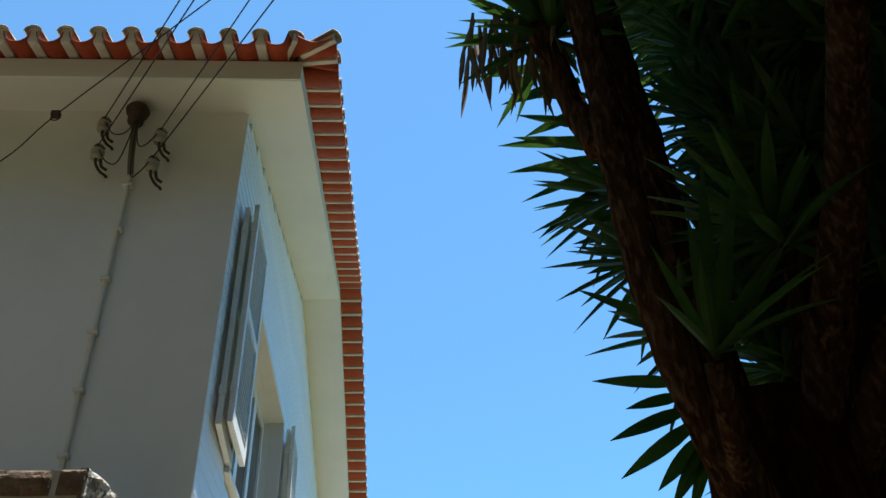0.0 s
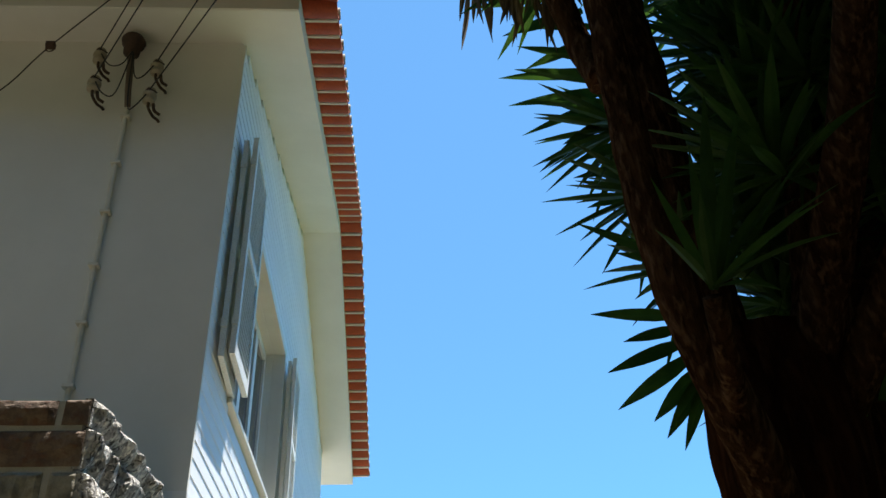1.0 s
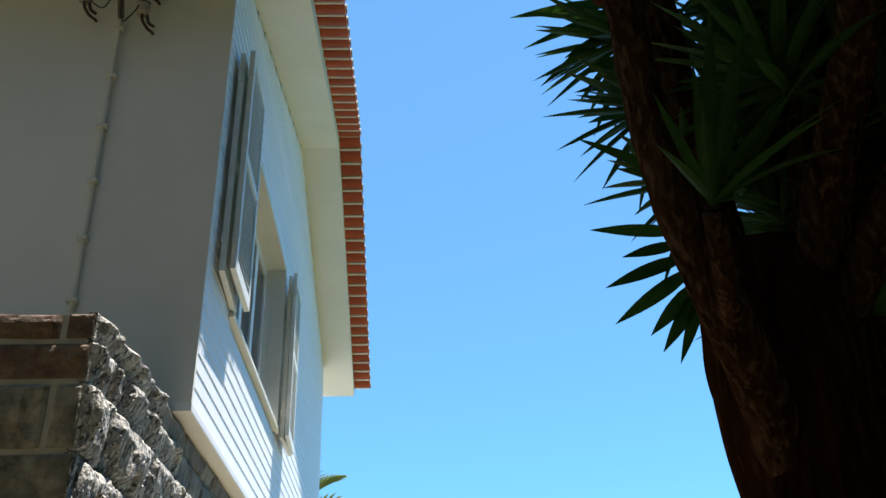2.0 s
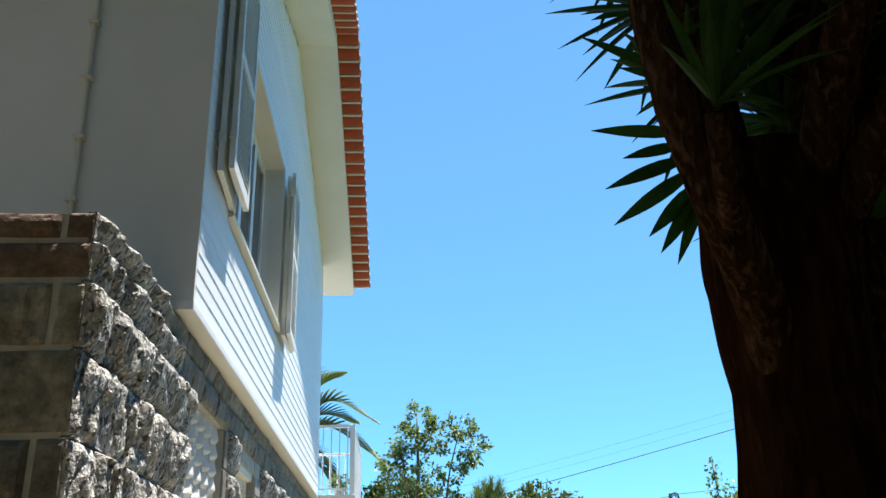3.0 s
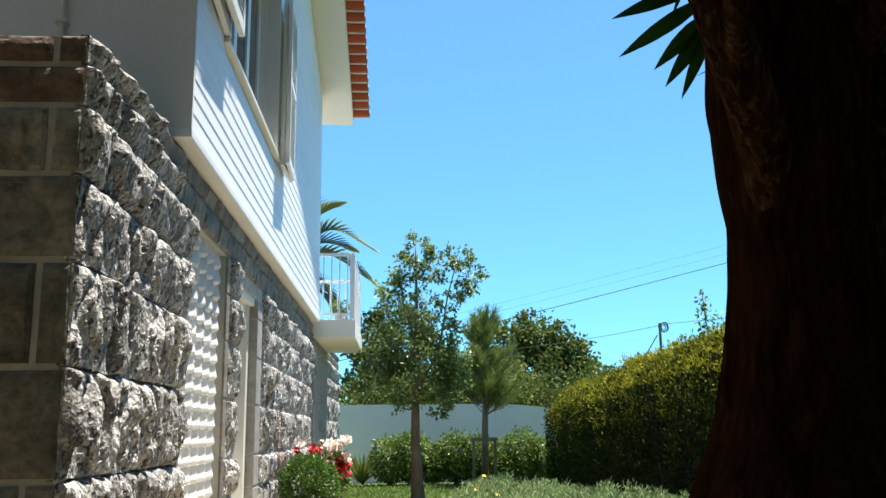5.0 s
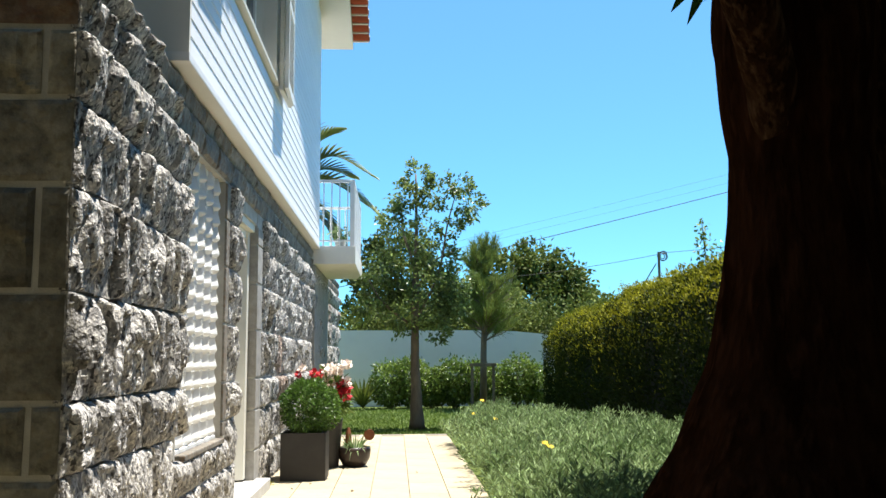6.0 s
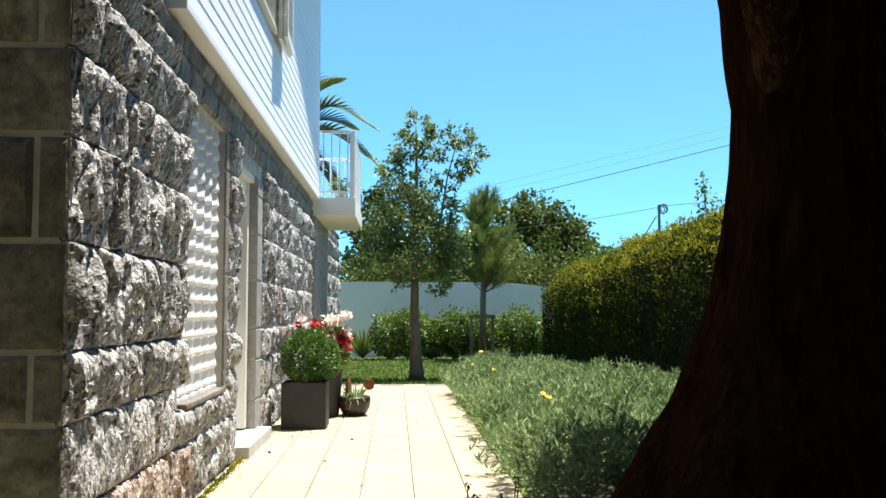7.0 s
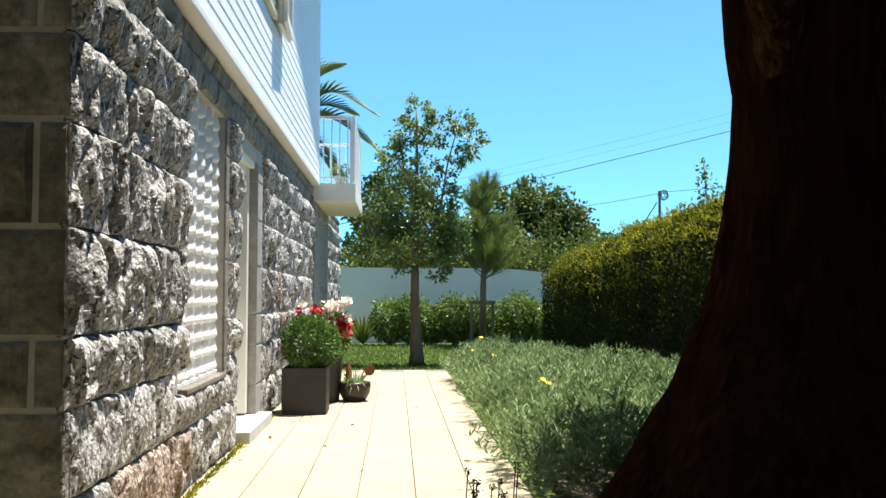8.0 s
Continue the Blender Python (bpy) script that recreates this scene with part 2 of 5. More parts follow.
def leaf_geo(pos, out, length, width, rng, droop=0.25, jitter=0.6):
    """Many small leaves, each a folded diamond of four points, at pos, pointing roughly along out."""
    n = len(pos)
    d = np.asarray(out, float) + rng.normal(0, jitter, (n, 3))
    d[:, 2] -= droop
    d /= np.linalg.norm(d, axis=1)[:, None] + 1e-9
    s = np.cross(d, rng.normal(0, 1, (n, 3)))
    s /= np.linalg.norm(s, axis=1)[:, None] + 1e-9
    ln = (length * rng.uniform(0.6, 1.25, n))[:, None]
    wd = (width * rng.uniform(0.7, 1.2, n))[:, None]
    nrm = np.cross(d, s)
    p = np.asarray(pos, float)
    v = np.stack([p, p + d * ln * 0.45 + s * wd * 0.5 - nrm * wd * 0.12, p + d * ln, p + d * ln * 0.45 - s * wd * 0.5 - nrm * wd * 0.12], 1).reshape(-1, 3)
    return v.tolist(), [(4 * i, 4 * i + 1, 4 * i + 2, 4 * i + 3) for i in range(n)]


def shell(rng, centre, radii, n, inner=0.55):
    """Points in the outer part of an ellipsoid, and their way outwards."""
    d = rng.normal(0, 1, (n, 3))
    d /= np.linalg.norm(d, axis=1)[:, None]
    r = rng.uniform(inner ** 3, 1, n) ** (1 / 3)
    return np.asarray(centre) + d * r[:, None] * np.asarray(radii), d


def blade(root, tip, width, sag, n=6, fold=0.25, face=None):
    """A long pointed leaf, folded along its middle."""
    a, b = Vector(root), Vector(tip)
    d = b - a
    side = d.cross(Vector(face) if face else Vector((0, 1, 0)) if abs(d.z) > 0.85 * d.length else Vector((0, 0, 1)))
    side.normalize()
    up = side.cross(d).normalized()
    verts, faces = [], []
    for i in range(n + 1):
        t = i / n
        c = a + d * t - Vector((0, 0, sag * t * t))
        w = width * 0.5 * min(1.0, 0.55 + 1.6 * t) * (1 - max(0, (t - 0.45) / 0.55) ** 1.6)
        w = max(w, 0.001)
        verts += [tuple(c - side * w + up * w * fold), tuple(c), tuple(c + side * w + up * w * fold)]
    for i in range(n):
        k = 3 * i
        faces += [(k, k + 1, k + 4, k + 3), (k + 1, k + 2, k + 5, k + 4)]
    return verts, faces


# ---- ground ----
WALL = -1.20      # stone face of the ground floor
SIDE = -1.098     # face of the upper floor's siding
FRONT = 3.34      # front of the stone ground floor
UPFRONT = 4.62    # front of the upper floor
BACK = 12.72      # back of the upper floor
LEDGE = 2.67      # top of the ground floor

solid("ground", ([(-600, -600, -0.06), (600, -600, -0.06), (600, 900, -0.06), (-600, 900, -0.06)], [(0, 1, 2, 3)]), M_GRASS, "short green grass ground reaching the horizon", "ground", "structure")
solid("soil_bed", box(0.95, 3.9, 3.0, 13.3, -0.2, 0.02), M_SOIL, "dark brown soil of the planting bed", "soil", "structure")


# plain unseen walls, added behind and beside the camera to block sky light
solid("sky_blocker_wall", geo_join(box(-12, 9, -2.3, -2.0, -0.1, 13), box(-12.3, -12, -2.3, 3.3, -0.1, 13), box(8.7, 9, -2, 3.3, 2.2, 11), box(8.7, 9, -2, 24, -0.1, 2.2)), M_BLOCKER, "plain dark green wall added out of view to block sky light", "wall", "structure")


# Unseen ground, added: dark soil cuts bounce on the yucca, earth keeps it neutral.
solid("bounce_cut_soil", box(0.3, 8.6, -2.0, 2.998, -0.2, 0.0), M_SOIL, "dark bare soil added out of view under the yucca to cut bounced light", "soil", "structure")
solid("bounce_earth", box(-12, 0.3, -2.0, 2.998, -0.2, -0.01), M_EARTH, "bare dry earth added out of view before the house to set bounced light", "soil", "structure")

# ---- house ----
house = thing("house", (WALL - 3, 8.5, 0), "two-storey house with grey rock-faced stone below and white walls above", "house")
HX = -9.5

# ground floor: mortar core with openings for lattice and door
stone_wall = part("stone_wall", box(-1.62, WALL - 0.034, FRONT + 0.012, 5.16, -0.1, LEDGE - 0.02), M_MORTAR, house, "pale lime mortar between grey rock-faced stones")
part("apron_core", box(-1.62, WALL - 0.012, 5.16, 6.33, -0.1, 0.53), M_MORTAR, house)
part("head_core", box(-1.62, WALL - 0.012, 5.16, 6.33, 2.36, LEDGE - 0.02), M_MORTAR, house)
part("pier_core", box(-1.62, WALL - 0.012, 6.33, 6.87, -0.1, LEDGE - 0.02), M_MORTAR, house)
part("door_head_core", box(-1.62, WALL - 0.012, 6.87, 7.786, 2.262, LEDGE - 0.02), M_MORTAR, house)
rear_wall = part("rear_stone_wall", box(-1.62, WALL - 0.008, 7.786, 18.6, -0.1, LEDGE - 0.02), M_MORTAR, house, "pale lime mortar between grey rock-faced stones")
part("front_core", box(HX, -1.62, FRONT + 0.012, FRONT + 0.32, -0.1, LEDGE - 0.02), M_MORTAR, house)
part("back_core", box(HX, -1.62, 18.2, 18.6, -0.1, LEDGE - 0.02), M_MORTAR, house)
part("far_core", box(HX, HX + 0.3, FRONT + 0.32, 18.2, -0.1, LEDGE - 0.02), M_MORTAR, house)
part("terrace_slab", box(HX, WALL - 0.03, FRONT + 0.05, 18.55, LEDGE - 0.022, LEDGE - 0.004), M_DRESSED, house)


def rock(w, h, depth, nu, nv, seed, jag=1.0):
    """A rock-faced stone: u along, v up, n outwards; a belly broken into tilted facets, undercut below, its edges drawn back to the joint."""
    off = Vector((seed * 7.31 % 91, seed * 3.77 % 53, seed * 1.93 % 37))
    rs = random.Random(seed)
    crest = rs.uniform(0.55, 0.8)
    lean = rs.uniform(-0.25, 0.25)
    verts, faces = [], []
    g = 0.005
    for j in range(nv + 1):
        for i in range(nu + 1):
            u, v = i / nu, j / nv
            x, z = u * w, v * h
            e = min(min(u, 1 - u) * w, min(v, 1 - v) * h)
            rim = 1 - math.exp(-e / (0.016 if jag > 0.5 else 0.006))
            q = Vector((x, z * 0.5, 0)) + off
            warp = q + Vector((noise.noise(q * 8), noise.noise(q * 8 + off), 0)) * 0.035
            top = crest + 0.25 * noise.noise(q * 3.5) + lean * (u - 0.5)
            belly = 1 - 0.5 * max(0, v - top) / 0.5 - 0.95 * max(0, top - v) / 0.8
            far, near_by = noise.voronoi(warp * 6.5)
            pit = max(0.0, noise.noise(warp * 11 + off) - 0.12)
            share = 0.5 * max(0.0, 1 - (far[1] - far[0]) / 0.16)
            facet = -0.09 * pit * jag
            for c1, weight in ((near_by[0], 1 - share), (near_by[1], share)):
                t1 = noise.cell_vector(c1 * 37.0) * 2 - Vector((1, 1, 1))
                d1 = warp - c1 / 6.5
                facet += weight * (0.42 * t1.x * d1.x + (0.40 * t1.y - 0.12) * d1.y + 0.007 * t1.z)
            c2 = noise.voronoi(warp * 27 + off)[1][0]
            t2 = noise.cell_vector(c2 * 41.0) * 2 - Vector((1, 1, 1))
            d2 = warp - (c2 - off) / 27
            chip = 0.22 * (t2.x * d2.x + t2.y * d2.y) + 0.0015 * t2.z + 0.0035 * noise.noise(q * 45) + 0.002 * noise.noise(q * 95)
            n = rim * (depth * (0.3 + 0.75 * max(0.0, belly)) + jag * (facet + chip)) + 0.004
            verts.append((g + u * (w - 2 * g) + 0.008 * jag * noise.noise(q * 9), max(0.002, n), g + v * (h - 2 * g) + 0.012 * jag * noise.noise(q * 8 + off)))
    for j in range(nv):
        for i in range(nu):
            a = j * (nu + 1) + i
            faces.append((a, a + 1, a + nu + 2, a + nu + 1))
    # returns into the joint
    ring = [i for i in range(nu + 1)] + [j * (nu + 1) + nu for j in range(1, nv + 1)] + [nv * (nu + 1) + i for i in range(nu - 1, -1, -1)] + [j * (nu + 1) for j in range(nv - 1, 0, -1)]
    k = len(verts)
    for i in ring:
        verts.append((verts[i][0], -0.03, verts[i][2]))
    for a in range(len(ring)):
        b = (a + 1) % len(ring)
        faces.append((ring[b], ring[a], k + a, k + b))
    return verts, faces


def to_side(geo, y, z):
    """Stone geometry onto the long wall, which faces +x."""
    return [(WALL - 0.012 + n, y + u, z + v) for u, n, v in geo[0]], [tuple(f) for f in geo[1]]


def to_front(geo, x, z):
    """Stone geometry onto the front, which faces -y."""
    return [(x + u, FRONT + 0.012 - n, z + v) for u, n, v in geo[0]], geo[1]


COURSES = [-0.02, 0.34, 0.68, 0.945, 1.355, 1.755, 2.09, 2.365, 2.535, 2.665]
JOINTS = {0: (3.87, 4.45, 4.86, 5.31, 5.72, 6.2), 1: (3.42, 4.02, 4.57, 4.97, 6.5), 2: (3.66, 4.0, 4.29, 4.7), 3: (3.42, 3.88, 4.5), 4: (3.64, 4.16, 4.62), 5: (3.4, 3.85, 4.48), 6: (3.6, 3.88, 4.26), 7: (3.72, 4.3), 8: (3.5, 4.1)}
rnd = random.Random(11)
count = 0
for c in range(len(COURSES) - 1):
    z0, z1 = COURSES[c], COURSES[c + 1]
    spans = [(FRONT + 0.006, 5.15 if 1 < c < 7 else 6.86 if z0 < 2.2 else 18.6)]
    if 1 < c < 7:
        spans.append((6.46, 6.87))
    if z0 < 2.2:
        spans.append((8.06, 18.6))
    for s0, s1 in spans:
        cuts = [s0] + [q for q in JOINTS[c] if s0 < q < s1 - 0.1]
        y = cuts[-1] if s0 < 4 else s0
        if s0 < 4 and s1 < 7:
            cuts.append(s1)
        else:
            while y < s1 - 0.02:
                w = rnd.choice((0.26, 0.34, 0.44, 0.52, 0.6)) * (1.0 if y < 9 else 1.35)
                y = s1 if s1 - y - w < 0.2 else y + w
                cuts.append(y)
        for y, y2 in zip(cuts[:-1], cuts[1:]):
            w = y2 - y
            rows = [(z0, z1)]
            if z1 - z0 > 0.36 and rnd.random() < 0.25 and y < 9 and w < 0.5:
                cut = z0 + (z1 - z0) * rnd.uniform(0.42, 0.58)
                rows = [(z0, cut), (cut, z1)]
            # the course is split where the lattice's sill stone lies on it
            if c == 1 and y > 4.9 and y2 < 6.6:
                rows = [(z0, 0.545)]
            for a, b in rows:
                count += 1
                step = 0.009 if y < 5.2 else 0.016 if y < 8.2 else 0.026
                nu, nv = max(6, int(w / step)), max(5, int((b - a) / step))
                smooth_stone = z0 > 2.3 and y > 4.4
                geo = rock(w, b - a, 0.03 if smooth_stone else rnd.uniform(0.026, 0.038) if c < 2 else rnd.uniform(0.034, 0.056) if c < 6 else rnd.uniform(0.06, 0.08), nu, nv, count, 0.25 if smooth_stone else 0.7 if c < 2 else 1.0 if c < 6 else 0.65)
                red = (c == 0 and 3.8 < y < 4.9) or (c < 6 and rnd.random() < 0.03)
                part("stone", to_side(geo, y, a), M_DRESSED if smooth_stone else M_STONE_RED if red else M_STONE, stone_wall if y < 7.7 else rear_wall)
# dressed stones beside lattice and door, and their reveals
for c in range(len(COURSES) - 1):
    z0, z1 = COURSES[c], COURSES[c + 1]
    if z1 > 0.6 and z0 < 2.3:
        part("dressed_stone", box(WALL - 0.3, WALL + 0.004, 6.332, 6.45, max(z0, 0.57) + 0.009, min(z1, 2.36) - 0.009, 0.006), M_DRESSED, stone_wall)
    if z0 < 2.2:
        # Door reveal stones use the paler tone that stands in for path bounce.
        part("dressed_stone", box(WALL - 0.3, WALL + 0.004, 7.78, 8.045, max(z0, 0.0) + 0.009, min(z1, 2.25) - 0.009, 0.006), M_REVEAL, rear_wall)
part("pier", box(WALL - 0.3, WALL + 0.05, 12.75, 15.2, 0, 2.44, 0.01), M_REVEAL, house, "smooth grey stone pier under the balcony")
# front stones, flatter
for c in range(len(COURSES) - 1):
    z0, z1 = COURSES[c], COURSES[c + 1]
    x = WALL - 0.002
    first = True
    while x > -4.2:
        w = (0.127 if c % 2 == 0 else 0.46) if first else rnd.choice((0.38, 0.46, 0.55))
        count += 1
        near = x > -2
        geo = rock(w - 0.016, z1 - z0 - 0.016, 0.008 if first else 0.02, 20 if near else 6, 16 if near else 5, count, 0.12 if first else 0.35)
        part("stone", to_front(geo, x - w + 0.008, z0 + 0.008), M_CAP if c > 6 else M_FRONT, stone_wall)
        x -= w
        first = False

# lattice of white pyramid blocks in its opening
LB = WALL - 0.05
lattice = part("lattice_window", geo_join(box(LB - 0.16, LB - 0.07, 5.15, 6.332, 0.56, 2.37), box(LB - 0.07, WALL - 0.06, 5.16, 5.18, 0.57, 2.36), box(LB - 0.07, WALL - 0.06, 6.311, 6.331, 0.57, 2.36), box(LB - 0.07, WALL - 0.04, 5.18, 6.311, 0.57, 0.59), box(LB - 0.07, WALL - 0.06, 5.18, 6.311, 2.34, 2.36)), M_PAINT, house, "white lattice window of small pointed scales")
cw, ch = 1.131 / 5, 1.75 / 16


def scale_geo():
    """A pointed scale with hollow sides: broad and proud at its foot, a thin spike at its head."""
    v, f = [], []
    rows = ((0.0, 0.03, 0.002), (0.10, 0.13, 0.020), (0.20, 0.17, 0.030), (0.36, 0.12, 0.026), (0.55, 0.075, 0.019), (0.75, 0.04, 0.012), (1.0, 0.012, 0.004))
    n = len(rows) - 1
    for t, half, out in rows:
        y = cw * 0.5
        v += [(-0.014, y - half * cw, t * ch * 1.3), (out, y + 0.008, t * ch * 1.3), (-0.014, y + half * cw, t * ch * 1.3)]
    for i in range(n):
        k = 3 * i
        f += [(k, k + 1, k + 4, k + 3), (k + 1, k + 2, k + 5, k + 4)]
    f += [(0, 2, 1), (3 * n, 3 * n + 1, 3 * n + 2)]
    return v, f


pyr = mesh_of("lattice_scale", scale_geo(), M_PAINT)
bar = mesh_of("lattice_bar", box(-0.062, -0.02, 0, 1.131, -0.003, 0.003), M_PAINT)
for j in range(17):
    piece("lattice_bar", bar, lattice, pose(LB, 5.18, 0.59 + j * ch))
for i in range(5):
    for j in range(16):
        piece("lattice_scale", pyr, lattice, pose(LB, 5.18 + i * cw, 0.59 + j * ch))
part("lattice_sill", box(WALL - 0.2, WALL + 0.022, 5.17, 6.33, 0.535, 0.568, 0.008), M_DRESSED, house)

# door in its reveal
door = part("door", geo_join(box(WALL - 0.30, WALL - 0.25, 6.9, 7.78, 0.11, 2.2, 0.004)), M_PAINT, house, "white painted door set back in the stone wall")
part("frame", geo_join(box(WALL - 0.32, WALL - 0.085, 6.875, 6.94, 0.106, 2.25, 0.005), box(WALL - 0.32, WALL - 0.07, 7.68, 7.778, 0.106, 2.25, 0.005), box(WALL - 0.32, WALL - 0.085, 6.94, 7.68, 2.13, 2.2, 0.005)), M_TRIM, door)
part("panel", box(WALL - 0.25, WALL - 0.235, 7.02, 7.62, 0.3, 1.0, 0.004), M_PAINT, door)
part("panel", box(WALL - 0.25, WALL - 0.235, 7.02, 7.62, 1.12, 2.06, 0.004), M_PAINT, door)
part("lintel", box(WALL - 0.32, WALL - 0.03, 6.872, 7.784, 2.20, 2.262, 0.005), M_TRIM, house)
part("doorstep", box(WALL - 0.3, WALL + 0.12, 6.76, 7.95, -0.02, 0.09, 0.008), M_STEP, house, "pale stone doorstep slab")

# upper floor: walls with the window opening, gable above
SOF = 5.95
RIDGE_Y, RISE = 8.7, 0.291


def soffit(y):
    return SOF + RISE * (4.5 - abs(y - RIDGE_Y))


def prism(y0, y1, x0, x1, zb):
    """A piece of gable wall from zb up to the roof's underside."""
    ys = [y0] + ([RIDGE_Y] if y0 < RIDGE_Y < y1 else []) + [y1]
    low = [(x0, y, zb) for y in ys] + [(x1, y, zb) for y in ys]
    top = [(x0, y, soffit(y)) for y in ys] + [(x1, y, soffit(y)) for y in ys]
    n = len(ys)
    v = low + top
    f = []
    for i in range(n - 1):
        f += [(i, i + 1, n + i + 1, n + i), (2 * n + i, 3 * n + i, 3 * n + i + 1, 2 * n + i + 1), (n + i, n + i + 1, 3 * n + i + 1, 3 * n + i), (i, 2 * n + i, 2 * n + i + 1, i + 1)]
    f += [(0, n, 3 * n, 2 * n), (n - 1, 3 * n - 1, 4 * n - 1, 2 * n - 1)]
    return v, f


WY0, WY1, WZ0, WZ1 = 5.46, 7.86, 3.60, 5.21
XI = SIDE - 0.02
upper_wall = part("side_wall", geo_join(box(-1.45, XI, UPFRONT, WY0, LEDGE, WZ1), box(-1.45, XI, WY1, BACK, LEDGE, WZ1), box(-1.45, XI, WY0, WY1, LEDGE, WZ0), prism(UPFRONT, BACK, -1.45, XI, WZ1)), M_PLASTER, house, "white boarded gable wall")
part("front_wall", box(HX, -1.45, UPFRONT, UPFRONT + 0.3, LEDGE, soffit(UPFRONT)), M_PLASTER, house, "smooth white plaster wall")
part("back_wall", box(HX, -1.45, BACK - 0.3, BACK, LEDGE, soffit(BACK)), M_PLASTER, house)
part("far_gable", prism(UPFRONT + 0.3, BACK - 0.3, HX, HX + 0.3, LEDGE), M_PLASTER, house)
part("corner_trim", box(XI, SIDE + 0.004, UPFRONT - 0.003, UPFRONT + 0.03, LEDGE + 0.02, soffit(UPFRONT) - 0.02), M_PLASTER, house)
part("drip_band", box(-1.44, SIDE + 0.008, UPFRONT - 0.004, BACK + 0.01, LEDGE - 0.003, LEDGE + 0.05, 0.006), M_PAINT, house)

# siding boards, lapped
PITCH = 0.1
z = LEDGE + 0.05
k = 0
while z < soffit(RIDGE_Y) - 0.06:
    top = min(z + PITCH, soffit(RIDGE_Y) - 0.02)
    reach = 4.5 - (top - SOF) / RISE
    y0 = max(UPFRONT, RIDGE_Y - reach)
    y1 = min(BACK, RIDGE_Y + reach)
    runs = [(y0, y1)]
    if z < WZ1 and top > WZ0 - 0.04:
        runs = [(y0, WY0 - 0.01), (WY1 + 0.01, y1)]
    for a, b in runs:
        part("siding_board", ([(XI, a, z), (SIDE + 0.003, a, z), (SIDE - 0.0015, a, top + 0.004), (XI, a, top + 0.004), (XI, b, z), (SIDE + 0.003, b, z), (SIDE - 0.0015, b, top + 0.004), (XI, b, top + 0.004)],
                             [(0, 1, 2, 3), (7, 6, 5, 4), (0, 4, 5, 1), (1, 5, 6, 2), (2, 6, 7, 3)]), M_SIDING, upper_wall)
    z += PITCH

# window
window = part("window", geo_join(box(-1.46, -1.20, WY0, WY0 + 0.02, WZ0, WZ1), box(-1.46, -1.20, WY1 - 0.02, WY1, WZ0, WZ1), box(-1.46, -1.20, WY0, WY1, WZ1 - 0.02, WZ1)), M_TRIM, house, "white window with tall narrow sashes")
part("casing", geo_join(box(-1.2, SIDE + 0.02, WY0 - 0.05, WY0 + 0.015, WZ0, WZ1 + 0.06, 0.004), box(-1.2, SIDE + 0.02, WY1 - 0.015, WY1 + 0.05, WZ0, WZ1 + 0.06, 0.004), box(-1.2, SIDE + 0.02, WY0 + 0.015, WY1 - 0.015, WZ1 - 0.015, WZ1 + 0.06, 0.004)), M_TRIM, window)
part("sill", box(-1.46, SIDE + 0.036, WY0 - 0.07, WY1 + 0.08, WZ0 - 0.03, WZ0 + 0.005, 0.005), M_TRIM, window)
n_s = 4
sw = (WY1 - WY0 - 0.04) / n_s
for i in range(n_s):
    a = WY0 + 0.02 + i * sw
    part("sash", geo_join(box(-1.31, -1.265, a, a + 0.06, WZ0 + 0.01, WZ1 - 0.02, 0.004), box(-1.31, -1.265, a + sw - 0.06, a + sw, WZ0 + 0.01, WZ1 - 0.02, 0.004), box(-1.31, -1.265, a + 0.06, a + sw - 0.06, WZ0 + 0.01, WZ0 + 0.09, 0.004), box(-1.31, -1.265, a + 0.06, a + sw - 0.06, WZ1 - 0.1, WZ1 - 0.02, 0.004)), M_PAINT, window)
    part("pane", box(-1.295, -1.287, a + 0.055, a + sw - 0.055, WZ0 + 0.085, WZ1 - 0.095), M_GLASS, window)
part("room_back", box(-1.9, -1.86, WY0 - 0.3, WY1 + 0.3, WZ0 - 0.3, WZ1 + 0.3), M_PLASTER, window)


def shutter(x, y, turn, w=0.6, h=1.64, z0=3.53):
    """A louvred leaf, hinged at y, standing off the wall at x and turned about its hinge."""
    m = Matrix.Translation((x, y, z0)) @ Matrix.Rotation(radians(turn), 4, "Z")

    def put(g):
        return [tuple(m @ Vector(v)) for v in g[0]], g[1]
    s = part("shutter", put(geo_join(box(-0.018, 0.018, 0, 0.055, 0, h, 0.003), box(-0.018, 0.018, w - 0.055, w, 0, h, 0.003), box(-0.018, 0.018, 0.055, w - 0.055, 0, 0.08, 0.003), box(-0.018, 0.018, 0.055, w - 0.055, h - 0.07, h, 0.003), box(-0.018, 0.018, 0.055, w - 0.055, h * 0.5 - 0.03, h * 0.5 + 0.03, 0.003))), M_SHUTTER, house, "open white louvred wooden shutter")
    zz = 0.09
    while zz < h - 0.09:
        if abs(zz + 0.02 - h * 0.5) > 0.045:
            v = [(-0.014, 0.055, zz + 0.034), (0.014, 0.055, zz), (0.014, 0.055, zz + 0.007), (-0.014, 0.055, zz + 0.041)]
            v += [(a, w - 0.055, c) for a, b, c in v]
            part("slat", put((v, [(0, 1, 2, 3), (7, 6, 5, 4), (0, 4, 5, 1), (1, 5, 6, 2), (2, 6, 7, 3), (3, 7, 4, 0)])), M_SHUTTER, s)
        zz += 0.046
    for hz in (0.2, h - 0.25):
        part("hinge", put(box(-0.022, 0.0215, -0.008, 0.02, hz, hz + 0.06, 0.004)), M_SHUTTER, s)
    return s


shutter(-1.05, 4.82, 2.5, 0.62, 1.70, 3.614)
shutter(-0.99, 4.85, 1.0, 0.63, 1.72, 3.646)
shutter(-1.04, 7.92, -1.0)
shutter(-0.985, 7.86, 2.0)

